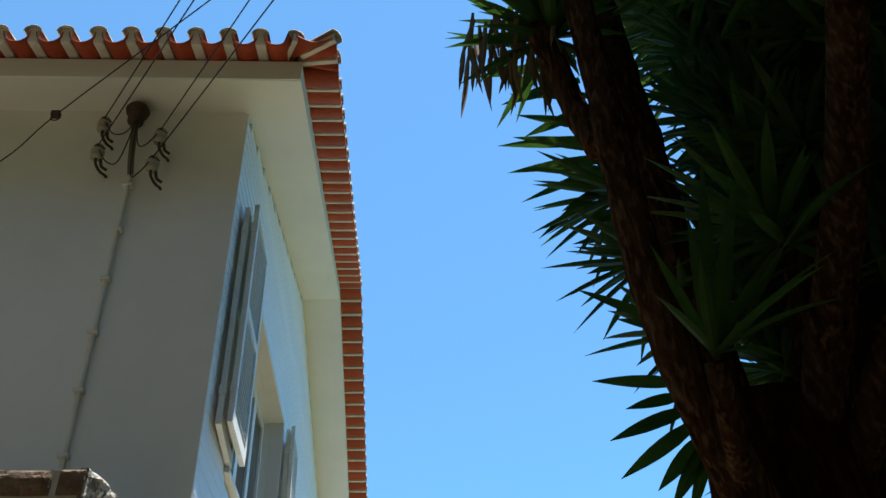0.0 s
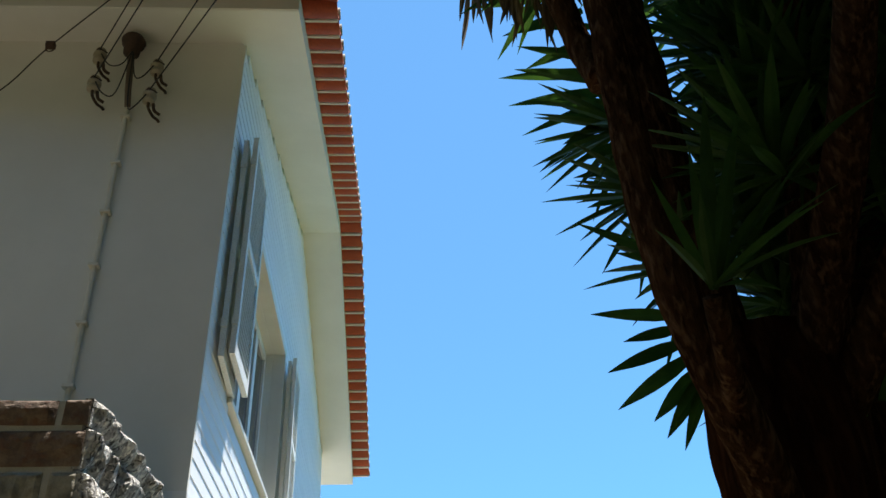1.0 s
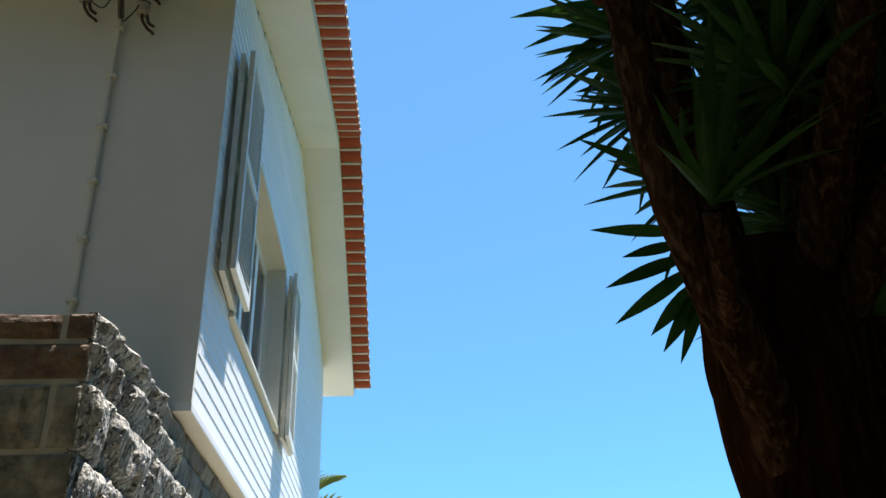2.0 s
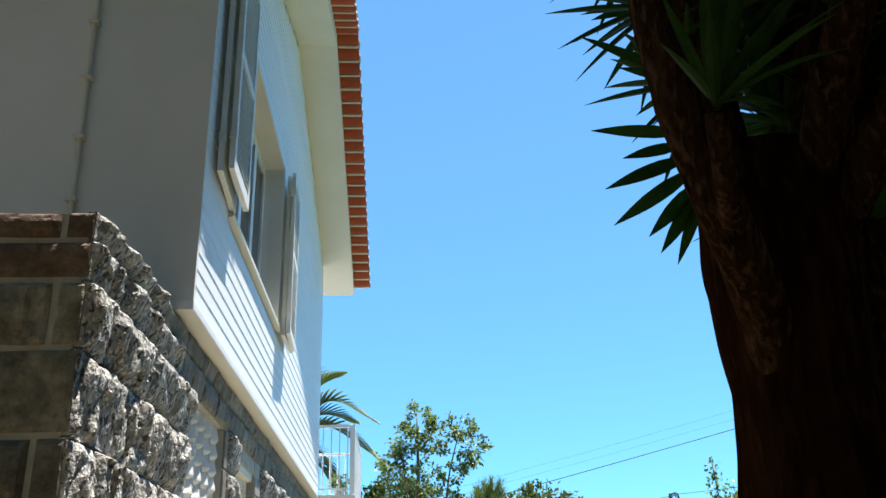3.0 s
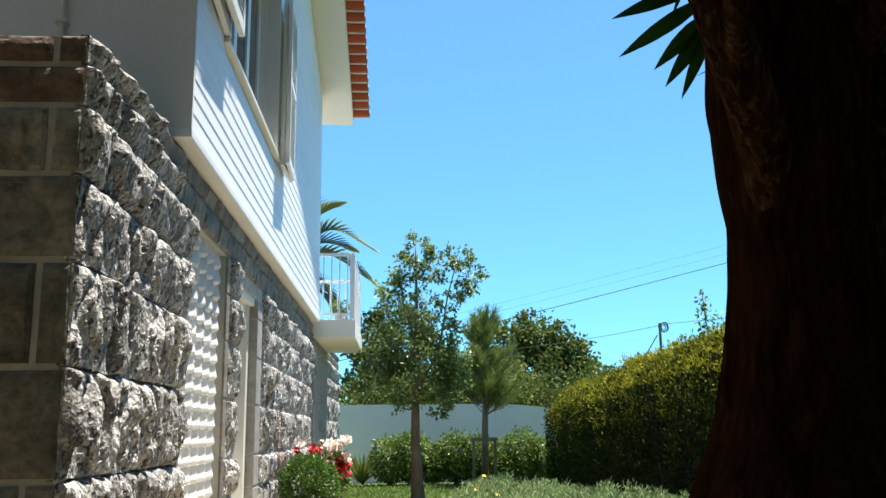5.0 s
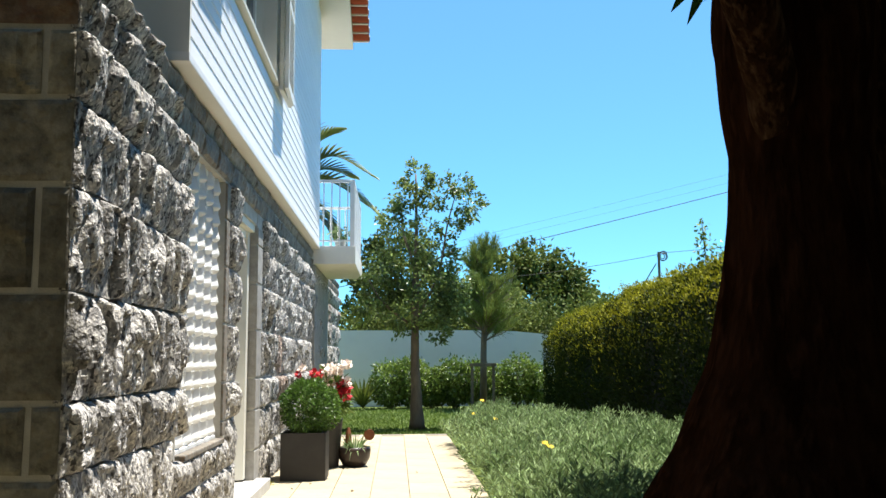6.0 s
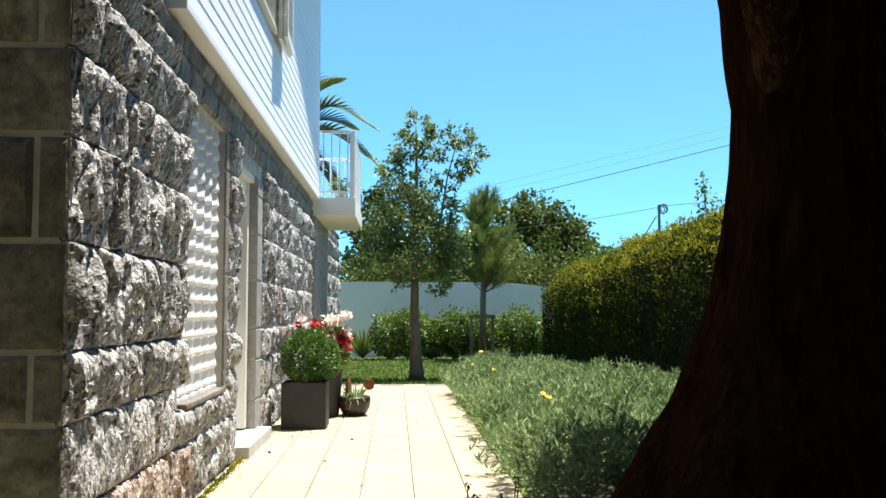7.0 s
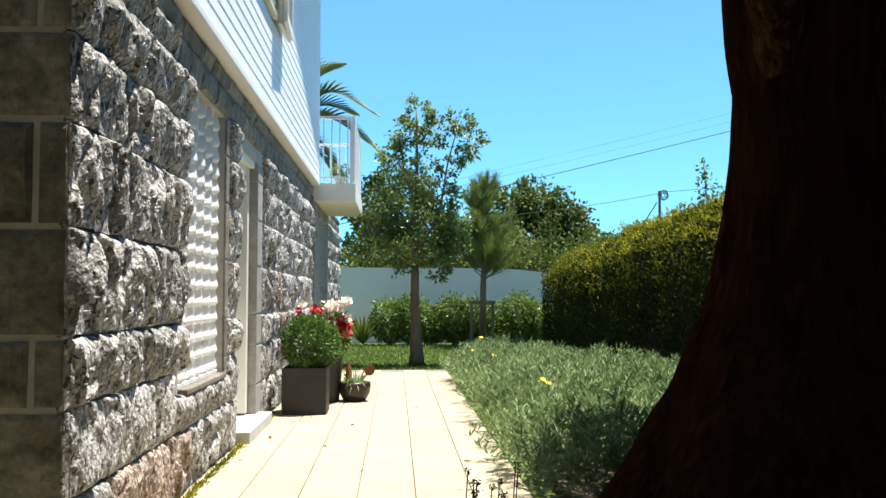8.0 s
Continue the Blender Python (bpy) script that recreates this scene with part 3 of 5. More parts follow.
# roof: soffit boards, fascia, tiles
EAVE_F, EAVE_B = 4.2, 13.45
VERGE = -0.67
roof = part("roof", geo_join(
    ([(VERGE, EAVE_F, SOF), (VERGE, RIDGE_Y, soffit(RIDGE_Y)), (VERGE, EAVE_B, soffit(EAVE_B)), (HX - 0.4, EAVE_F, SOF), (HX - 0.4, RIDGE_Y, soffit(RIDGE_Y)), (HX - 0.4, EAVE_B, soffit(EAVE_B))]
     + [(VERGE, EAVE_F, SOF + 0.16), (VERGE, RIDGE_Y, soffit(RIDGE_Y) + 0.16), (VERGE, EAVE_B, soffit(EAVE_B) + 0.16), (HX - 0.4, EAVE_F, SOF + 0.16), (HX - 0.4, RIDGE_Y, soffit(RIDGE_Y) + 0.16), (HX - 0.4, EAVE_B, soffit(EAVE_B) + 0.16)],
     [(0, 1, 4, 3), (1, 2, 5, 4), (6, 9, 10, 7), (7, 10, 11, 8), (0, 6, 7, 1), (1, 7, 8, 2), (3, 4, 10, 9), (4, 5, 11, 10), (0, 3, 9, 6), (2, 8, 11, 5)])), M_PLASTER, house, "cream plastered soffit under a red tile roof")


def pan_geo(w, length, lift, r=0.085):
    """Pan tile: a shallow trough, axis along y (outwards is -y), hanging below its rim."""
    v, f = [], []
    n = 8
    for s, yy in ((1.0, 0.0), (0.96, length)):
        for rr in (0, 0.014):
            for i in range(n + 1):
                a = math.pi * i / n
                v.append((-math.cos(a) * (w / 2) * s, yy, -math.sin(a) * r * s + rr))
    k = n + 1
    for i in range(n):
        f += [(i, i + 1, 2 * k + i + 1, 2 * k + i), (k + i + 1, k + i, 3 * k + i, 3 * k + i + 1), (i + 1, i, k + i, k + i + 1)]
    return v, f


def cover_geo(w, length, r=0.052):
    """Cover tile: an arch over the joint, axis along y."""
    v, f = [], []
    n = 8
    for s, yy in ((1.0, 0.0), (0.94, length)):
        for rr in (1.0, 0.84):
            for i in range(n + 1):
                a = math.pi * i / n
                v.append((-math.cos(a) * (w / 2) * s * rr, yy, math.sin(a) * r * s * rr))
    k = n + 1
    for i in range(n):
        f += [(i + 1, i, 2 * k + i, 2 * k + i + 1), (k + i, k + i + 1, 3 * k + i + 1, 3 * k + i), (i, i + 1, k + i + 1, k + i)]
    return v, f


TP = 0.222
pan = mesh_of("pan_tile", pan_geo(0.18, 0.42, 0), M_TILE, True)
cover = mesh_of("cover_tile", cover_geo(0.125, 0.42), M_LICHEN, True)
bed = mesh_of("mortar_fill", box(-0.038, 0.038, 0.012, 0.36, -0.07, 0.047, 0.015), M_TILEMORTAR)
pan_wide = mesh_of("pan_tile", pan_geo(0.205, 0.42, 0, 0.07), M_TILE, True)
thin_bed = mesh_of("mortar_fill", box(-0.016, 0.016, 0.008, 0.36, -0.05, 0.02, 0.006), M_TILEMORTAR)
SL = math.degrees(math.atan(RISE))
tile_z = SOF + 0.255
i = 0
x = VERGE - 0.168
while x > HX - 0.4:
    m = pose(x, EAVE_F - 0.205, tile_z - 0.02, SL, 0, 0)
    piece("pan_tile", pan, roof, m)
    piece("mortar_fill", bed, roof, m @ pose(-TP / 2, 0, 0))
    piece("cover_tile", cover, roof, m @ pose(-TP / 2, -0.01, 0.005))
    x -= TP
# verge tiles, laid across the gable's edge
for sgn in (-1, 1):
    s = 0.1
    while s < (4.45 if sgn < 0 else 4.9):
        y = RIDGE_Y + sgn * s
        zt = soffit(y) + 0.215
        m = pose(VERGE + 0.25, y, zt, 0, 0, 90) @ pose(0, 0, 0, 0, sgn * SL, 0)
        piece("pan_tile", pan_wide, roof, m)
        m2 = pose(VERGE + 0.25, y + 0.105, zt - RISE * 0.105 * sgn, 0, 0, 90) @ pose(0, 0, 0, 0, sgn * SL, 0)
        piece("mortar_fill", thin_bed, roof, m2)
        piece("cover_tile", cover, roof, m2 @ pose(0, -0.008, 0.005))
        s += 0.21
# corner tiles, fanned round the eave's end
ZC = SOF + 0.235
FAN = [((VERGE - 0.135, EAVE_F + 0.04), (VERGE - 0.03, EAVE_F - 0.205)), ((VERGE - 0.01, EAVE_F - 0.005), (VERGE + 0.25, EAVE_F - 0.205)), ((VERGE - 0.015, EAVE_F + 0.055), (VERGE + 0.255, EAVE_F - 0.02)), ((VERGE - 0.02, EAVE_F + 0.1), (VERGE + 0.255, EAVE_F + 0.105))]
for k in range(3):
    (ia, oa), (ib, ob_) = FAN[k], FAN[k + 1]
    v, f = [], []
    n = 8
    for up in (0.0, 0.014):
        for r in (0.0, 1.0):
            for i in range(n + 1):
                t = i / n
                p = [(ia[q] * (1 - t) + ib[q] * t) * (1 - r) + (oa[q] * (1 - t) + ob_[q] * t) * r for q in (0, 1)]
                v.append((p[0], p[1], ZC + 0.06 * (1 - r) - 0.075 * math.sin(math.pi * t) * (0.45 + 0.55 * r) + up))
    m1 = n + 1
    for i in range(n):
        f += [(i, i + 1, m1 + i + 1, m1 + i), (2 * m1 + i + 1, 2 * m1 + i, 3 * m1 + i, 3 * m1 + i + 1), (m1 + i, m1 + i + 1, 3 * m1 + i + 1, 3 * m1 + i)]
    part("pan_tile", (v, f), M_TILE, roof, "", True)
for (ix, iy), (ox, oy) in FAN[:3]:
    d = Vector((ox - ix, oy - iy, 0))
    s_ = Vector((-d.y, d.x, 0)).normalized() * 0.017
    i_, o_ = Vector((ix, iy, ZC)), Vector((ox, oy, ZC))
    v = [tuple(p + sg * s_ + Vector((0, 0, dz))) for p, lift in ((i_, 0.05), (o_ - d * 0.03, 0.0)) for sg in (-1, 1) for dz in (lift - 0.045, lift + 0.03)]
    part("mortar_fill", (v, [(0, 1, 3, 2), (4, 6, 7, 5), (0, 4, 5, 1), (2, 3, 7, 6), (0, 2, 6, 4), (1, 5, 7, 3)]), M_TILEMORTAR, roof)
    piece("cover_tile", cover, roof, pose(ox, oy, ZC + 0.004, 8, 0, math.degrees(math.atan2(d.x, -d.y))))
# the roof's field of tiles
rv, rf = [], []
xs = np.arange(HX - 0.4, VERGE + 0.2, 0.037)
ys = [EAVE_F + 0.05, RIDGE_Y, EAVE_B - 0.05]
for y in ys:
    for xx in xs:
        rv.append((float(xx), y, soffit(y) + 0.30 + 0.055 * math.cos(2 * math.pi * (xx - VERGE) / TP)))
n = len(xs)
for j in range(2):
    for i in range(n - 1):
        rf.append((j * n + i, j * n + i + 1, (j + 1) * n + i + 1, (j + 1) * n + i))
tagged(part("roof_tiles", (rv, rf), M_TILE, house, "rows of red barrel roof tiles", True), kind="stuff")
part("ridge", tube([(HX - 0.4, RIDGE_Y, soffit(RIDGE_Y) + 0.3), (VERGE + 0.2, RIDGE_Y, soffit(RIDGE_Y) + 0.3)], [0.1, 0.1], 10), M_TILE, house)
part("fascia", box(HX - 0.4, VERGE, EAVE_F - 0.012, EAVE_F, SOF + 0.004, SOF + 0.19), M_PLASTER, house)

# balcony
balcony = part("balcony", box(-4.5, -0.58, BACK + 0.012, 15.2, 2.45, 2.71, 0.008), M_PLASTER, house, "white balcony slab with a thin metal railing")
part("rail", geo_join(box(-1.12, -0.6, 12.76, 12.80, 3.64, 3.68, 0.004), box(-0.64, -0.60, 12.76, 15.14, 3.64, 3.68, 0.004), box(-4.4, -0.6, 15.1, 15.14, 3.64, 3.68, 0.004), box(-1.12, -0.6, 12.77, 12.79, 2.78, 2.80), box(-4.4, -0.6, 15.11, 15.13, 2.78, 2.80)), M_PAINT, balcony, "white painted handrail")
for p in ((-0.665, -0.595, 12.745, 12.815), (-0.65, -0.6, 15.09, 15.14)):
    part("post", box(*p, 2.70, 3.66, 0.003), M_PAINT, balcony)
for i in range(4):
    part("baluster", box(-1.05 + i * 0.115, -1.035 + i * 0.115, 12.775, 12.79, 2.70, 3.65), M_PAINT, balcony)
for i in range(22):
    part("baluster", box(-0.64, -0.605, 12.86 + i * 0.1, 12.91 + i * 0.1, 2.70, 3.65), M_PAINT, balcony)
for i in range(9):
    part("baluster", box(-1.75 + i * 0.125, -1.733 + i * 0.125, 15.11, 15.128, 2.70, 3.65), M_PAINT, balcony)

pot = thing("balcony_plant", (-0.82, 13.0, 2.71), "small leafy plant in a pot on the balcony", "plant")
part("pot", lathe([(0.06, 0), (0.085, 0.11), (0.09, 0.12), (0.07, 0.12)], 16, (-0.82, 13.0, 2.71)), M_STEP, pot)
rng = np.random.default_rng(2)
p, d = shell(rng, (-0.82, 13.0, 2.92), (0.16, 0.14, 0.1), 160, 0.3)
part("leaves", leaf_geo(p, d, 0.07, 0.03, rng), M_SILVER, pot)

# conduit and insulators on the front wall
conduit = thing("service_conduit", (-1.78, UPFRONT, LEDGE), "painted cable conduit with a rusty mushroom cap on the white wall", "conduit")
part("pipe", tube([(-1.80, 4.598, LEDGE + 0.01), (-1.82, 4.598, 4.2), (-1.835, 4.59, 5.4)], [0.016] * 3, 10), M_CONDUIT, conduit)
part("riser", tube([(-1.835, 4.585, 5.4), (-1.835, 4.53, 5.5), (-1.86, 4.5, 5.85)], [0.02, 0.022, 0.024], 10), M_TRUNK, conduit, "brown weathered pipe")
part("cap", lathe([(0.02, -0.12), (0.055, -0.1), (0.06, -0.02), (0.078, -0.01), (0.085, 0.02), (0.07, 0.05), (0.03, 0.065), (0.005, 0.068)], 16, (-1.86, 4.5, 5.93)), M_IRON, conduit, "rusty brown cap", True)
for zc in (2.95, 3.3, 3.7, 4.1, 4.5, 4.9, 5.3):
    part("clip", box(-1.835 - (zc - 2.7) * 0.012, -1.77 - (zc - 2.7) * 0.012, 4.567, 4.62, zc, zc + 0.02, 0.003), M_CONDUIT, conduit)


def insulator(x, z):
    ob = thing("insulator", (x, 4.5, z), "cream ceramic insulator on a rusty iron hook", "insulator", "insulators on the wall")
    part("bell", lathe([(0.012, -0.06), (0.04, -0.055), (0.042, -0.03), (0.03, -0.02), (0.046, -0.008), (0.046, 0.018), (0.03, 0.03), (0.038, 0.04), (0.034, 0.06), (0.01, 0.065)], 16, (x, 4.5, z)), M_CERAMIC, ob, "", True)
    part("hook", tube(smooth_path([(x, 4.5, z - 0.03), (x + 0.005, 4.5, z - 0.1), (x + 0.035, 4.53, z - 0.15), (x + 0.05, 4.59, z - 0.13), (x + 0.05, 4.625, z - 0.12)], 4), [0.010] * 17, 8), M_IRON, ob)
    part("bracket", tube(smooth_path([(x + 0.035, 4.5, z - 0.07), (x + 0.05, 4.5, z - 0.13), (x + 0.085, 4.52, z - 0.15)], 4), [0.011] * 9, 8), M_IRON, ob)
    part("tie", tube([(x - 0.045, 4.5, z + 0.035), (x, 4.455, z + 0.036), (x + 0.045, 4.5, z + 0.035)], [0.006] * 3, 6), M_IRON, ob)


WIRES = [((-2.07, 4.47, 5.83), (-1.34, 3.45, 5.85)), ((-2.06, 4.47, 5.56), (-1.195, 3.28, 5.6)), ((-1.66, 4.47, 5.72), (-0.894, 3.38, 5.75)), ((-1.67, 4.47, 5.45), (-0.705, 3.186, 5.48))]
for a, b in WIRES:
    insulator(a[0], a[2] - 0.03)
    a, b = Vector(a), Vector(b)
    far = a + (b - a) * 5
    pts = [a + (far - a) * t + Vector((0, 0, 0.6 * t * t)) for t in (0, 0.05, 0.1, 0.2, 0.4, 0.7, 1)]
    solid("overhead_wire", tube(pts, [0.0045] * 7, 6), M_WIRE, "thin black overhead service wire fixed to an insulator", "cable", group="service wires")
    loop = smooth_path([a, (a.x * 0.6 - 1.83 * 0.4, 4.45, a.z - 0.16), (a.x * 0.25 - 1.83 * 0.75, 4.46, a.z - 0.14), (-1.84, 4.47, 5.84)], 5)
    solid("connection_wire", tube(loop, [0.0045] * len(loop), 6), M_WIRE, "black wire looping from insulator to conduit cap", "cable", group="connection wires")
cab = smooth_path([(-3.3, 4.56, 4.9), (-2.72, 4.55, 5.49), (-2.36, 4.4, 5.82), (-1.2, 3.54, 5.95), (1.0, 1.9, 6.2), (3.4, 0, 6.7)], 6)
solid("service_cable", tube(cab, [0.0045] * len(cab), 6), M_WIRE, "black twisted service cable running to the wall", "cable")

clamp = thing("cable_clamp", (-2.38, 4.41, 5.8), "small iron clamp on the service cable", "clamp")
part("jaw", box(-2.41, -2.35, 4.385, 4.43, 5.785, 5.83, 0.006), M_IRON, clamp)
part("eye", tube([(-2.38 + 0.03 * math.cos(t), 4.41, 5.78 + 0.03 * math.sin(t)) for t in np.linspace(0, 6.28, 12)], [0.005] * 12, 6), M_IRON, clamp)

# ---- garden wall and far things ----
wv = [(-14, 22.3), (2.2, 22.3), (3.0, 22.25), (3.6, 22.0), (4.2, 21.4)]
wz = [1.84, 1.8, 1.77, 1.70, 1.55]
gv, gf = [], []
for (x, y), zt in zip(wv, wz):
    gv += [(x, y, -0.1), (x, y, zt), (x, y + 0.22, zt), (x, y + 0.22, -0.1)]
for i in range(len(wv) - 1):
    for k in range(4):
        gf.append((4 * i + k, 4 * i + (k + 1) % 4, 4 * i + 4 + (k + 1) % 4, 4 * i + 4 + k))
gf += [(0, 1, 2, 3), (19, 18, 17, 16)]
solid("garden_wall", (gv, gf), M_WALLFAR, "plain white rendered garden wall at the lawn's end", "wall", "structure")


def crown_tree(name, base, trunk_pts, radii, limbs, clumps, leaf, material, bark, label, seed, per=900, core=False):
    """Trunk, limbs and a crown of many leaves in uneven clumps."""
    rng = np.random.default_rng(seed)
    t = thing(name, base, label, "tree")
    part("trunk", tube(smooth_path(trunk_pts, 5), np.interp(np.linspace(0, 1, (len(trunk_pts) - 1) * 5 + 1), np.linspace(0, 1, len(radii)), radii).tolist(), 10, 0.12), bark, t, "", True)
    for l in limbs:
        p = smooth_path(l, 4)
        part("limb", tube(p, np.linspace(radii[-1] * 1.1 + 0.012, 0.008, len(p)).tolist(), 6), bark, t)
    geos = []
    for cx, cy, cz, r, dens in clumps:
        n = max(60, int(per * dens))
        k = max(4, int(n / 35))
        c, d = shell(rng, (cx, cy, cz), (r, r, r * 0.9), k, 0.15)
        idx = rng.integers(0, k, n)
        pos = c[idx] + rng.normal(0, 0.16 * r, (n, 3))
        out = pos - np.array((cx, cy, cz))
        out /= np.linalg.norm(out, axis=1)[:, None] + 1e-6
        geos.append(leaf_geo(pos, out, leaf[0], leaf[1], rng))
    part("crown", geo_join(*geos), material, t)
    return t


# young broad-leaved tree on the lawn
crown_tree("garden_tree", (0.34, 14.75, 0), [(0.34, 14.75, -0.03), (0.33, 14.75, 0.5), (0.31, 14.76, 1.2), (0.32, 14.8, 2.2), (0.34, 14.8, 3.2), (0.33, 14.8, 4.2)], [0.135, 0.09, 0.07, 0.06, 0.03, 0.012],
           [[(0.32, 14.8, 1.7), (0.7, 14.7, 2.5), (0.85, 14.7, 3.3), (1.03, 14.7, 3.95)], [(0.32, 14.8, 1.9), (-0.05, 14.9, 2.5), (-0.15, 14.9, 3.2)], [(0.32, 14.8, 2.2), (0.6, 14.9, 2.7), (1.0, 14.9, 2.9)], [(0.32, 14.8, 1.6), (-0.2, 14.6, 2.0), (-0.45, 14.6, 2.4)], [(0.33, 14.8, 2.6), (0.12, 14.8, 3.2), (0.1, 14.8, 3.8)]],
           [(0.32, 14.8, 4.13, 0.2678, 0.5), (0.12, 14.8, 3.78, 0.309, 0.6), (0.57, 14.8, 3.83, 0.2884, 0.5), (0.01, 14.8, 3.37, 0.3296, 0.6), (0.51, 14.8, 3.31, 0.2575, 0.35), (1.07, 14.7, 3.98, 0.2678, 0.45), (1.18, 14.7, 3.63, 0.2678, 0.45), (1.02, 14.7, 3.31, 0.2266, 0.3), (0.18, 14.8, 2.90, 0.3914, 0.9), (0.68, 14.8, 2.75, 0.3708, 0.8), (-0.16, 14.8, 2.50, 0.4326, 1), (0.46, 14.7, 2.30, 0.4635, 1.2), (1.02, 14.8, 2.35, 0.3708, 0.8), (-0.33, 14.8, 2.05, 0.3708, 0.8), (0.18, 14.7, 1.90, 0.412, 1), (0.74, 14.7, 1.85, 0.3708, 0.8), (0.96, 14.8, 2.00, 0.309, 0.6), (0.68, 14.7, 1.50, 0.206, 0.25)],
           (0.072, 0.045), M_LEAF, M_TRUNK, "young broad-leaved tree with a thin grey trunk on the lawn", 3, per=860)

# staked young pine
pine = thing("pine_tree", (1.93, 19.9, 0), "young pine with long needles tied to a stake", "tree")
part("trunk", tube([(1.93, 19.9, -0.05), (1.94, 19.9, 1.0), (1.97, 19.9, 2.2), (1.98, 19.9, 3.4)], [0.09, 0.075, 0.05, 0.015], 9, 0.1), M_TRUNK, pine, "", True)
rng = np.random.default_rng(8)
geos = []
for i in range(110):
    h = rng.uniform(1.55, 3.35)
    a = rng.uniform(0, 2 * math.pi)
    reach = 0.78 * (1 - max(0, (h - 2.3) / 1.6)) * rng.uniform(0.35, 1.05)
    tip = Vector((1.97 + reach * math.cos(a), 19.9 + reach * math.sin(a), h + 0.45 * rng.uniform(0.4, 1.0)))
    root = Vector((1.97, 19.9, h - 0.1))
    part("branch", tube([root, (root + tip) / 2 + Vector((0, 0, -0.03)), tip], [0.014, 0.01, 0.005], 5), M_TRUNK, pine)
    n = 150
    t = rng.uniform(0.35, 1.02, n)[:, None]
    pos = np.array(root) * (1 - t) + np.array(tip) * t
    d = np.tile(np.array((tip - root).normalized()) * 0.7 + np.array((0, 0, 0.75)), (n, 1))
    geos.append(leaf_geo(pos, d, 0.24, 0.010, rng, droop=0.0, jitter=0.55))
part("crown", geo_join(*geos), M_PINE, pine)
stake = thing("tree_stake", (1.9, 19.6, 0), "wooden tree stake frame beside the young pine", "stake")
for x in (1.66, 2.13):
    part("post", box(x - 0.03, x + 0.03, 19.6, 19.66, -0.05, 1.0, 0.006), M_STAKE, stake)
part("crossbar", box(1.6, 2.19, 19.575, 19.6, 0.93, 1.0, 0.005), M_STAKE, stake)

# trees beyond the wall
def big_tree(name, x, y, clumps, material, label, seed, leaf, per):
    crown_tree(name, (x, y, 0), [(x, y, -0.05), (x + 0.1, y, 1.5), (x, y, 3.0)], [0.3, 0.22, 0.14], [[(x, y, 2.0), (x - 0.8, y, 3.0), (x - 1.2, y, 3.8)], [(x, y, 2.2), (x + 0.7, y, 3.2), (x + 1.0, y, 4.2)]], clumps, leaf, material, M_TRUNK, label, seed, per)


big_tree("oak_tree", 5.4, 32.0, [(5.2, 32, 4.5, 1.0, 1), (4.4, 32, 4.3, 0.95, 1), (6.0, 32, 3.9, 1.0, 1), (4.6, 31.6, 3.2, 1.2, 1.3), (5.8, 31.6, 2.9, 1.3, 1.3), (6.9, 32, 2.8, 0.9, 0.9), (3.6, 32, 2.6, 0.9, 0.9), (5.0, 32, 1.8, 1.4, 1.2), (7.3, 32, 2.2, 0.9, 0.8), (3.2, 32.5, 3.4, 0.9, 0.8)], M_OAK, "dark evergreen oak behind the garden wall", 21, (0.2, 0.12), 1300)
big_tree("evergreen_tree", -0.3, 27.0, [(-0.2, 27, 4.4, 0.7, 0.8), (-0.9, 27, 3.9, 0.7, 0.8), (0.4, 27, 3.7, 0.9, 1), (-0.6, 26.8, 3.0, 0.8, 1), (0.2, 26.8, 2.6, 0.9, 1.1), (-1.0, 26.9, 2.3, 0.7, 0.8), (1.1, 27, 3.0, 0.9, 1), (1.9, 27, 2.6, 0.9, 1), (1.0, 27, 2.0, 0.9, 1)], M_OAK, "dense dark green tree behind the garden wall", 22, (0.15, 0.085), 1300)
big_tree("broad_tree", 2.9, 29.0, [(2.6, 29, 2.9, 0.9, 1), (3.5, 29, 2.6, 0.9, 1), (2.0, 29, 2.3, 0.8, 1), (4.3, 29, 2.2, 0.8, 0.9), (3.0, 28.8, 1.9, 0.9, 1)], M_OAK, "low dark green tree behind the garden wall", 23, (0.15, 0.09), 1200)

# dense shrubs behind the wall
rng = np.random.default_rng(5)
geos = []
for i in range(84):
    x, y = rng.uniform(-3.6, 8.0), rng.uniform(23.5, 25.5)
    p, d = shell(rng, (x, y, 1.35), (0.8, 0.7, 1.35 + 0.25 * math.sin(i)), 520, 0.5)
    geos.append(leaf_geo(p, d, 0.14, 0.08, rng))
solid("boundary_shrubs", geo_join(*geos), M_OAK, "dark evergreen shrubs behind the garden wall", "shrubs", "stuff")

# palm
palm = thing("palm_tree", (-3.5, 27, 0), "date palm with arching feathery fronds beyond the house", "palm")
part("trunk", tube([(-3.5, 27, -0.05), (-3.52, 27, 2.5), (-3.5, 27, 5.4)], [0.3, 0.24, 0.22], 12, 0.12), M_TRUNK, palm, "", True)
rng = np.random.default_rng(15)
HEAD = Vector((-3.5, 27, 5.85))
tips = [(-0.72, 26.8, 6.4, 1.0), (-0.3, 26.9, 5.0, 0.95), (-1.65, 27.1, 7.9, 0.55), (-1.0, 27, 2.5, 1.0), (-0.9, 27.3, 5.6, 0.7), (-1.3, 26.6, 3.6, 0.9), (-1.3, 27.5, 6.5, 0.6)]
for i in range(22):
    a = rng.uniform(0, 2 * math.pi)
    r = rng.uniform(1.6, 2.3)
    tips.append((-4.1 + r * math.cos(a), 27 + r * math.sin(a), 5.3 + rng.uniform(-2.2, 2.6), rng.uniform(0.6, 1.4)))
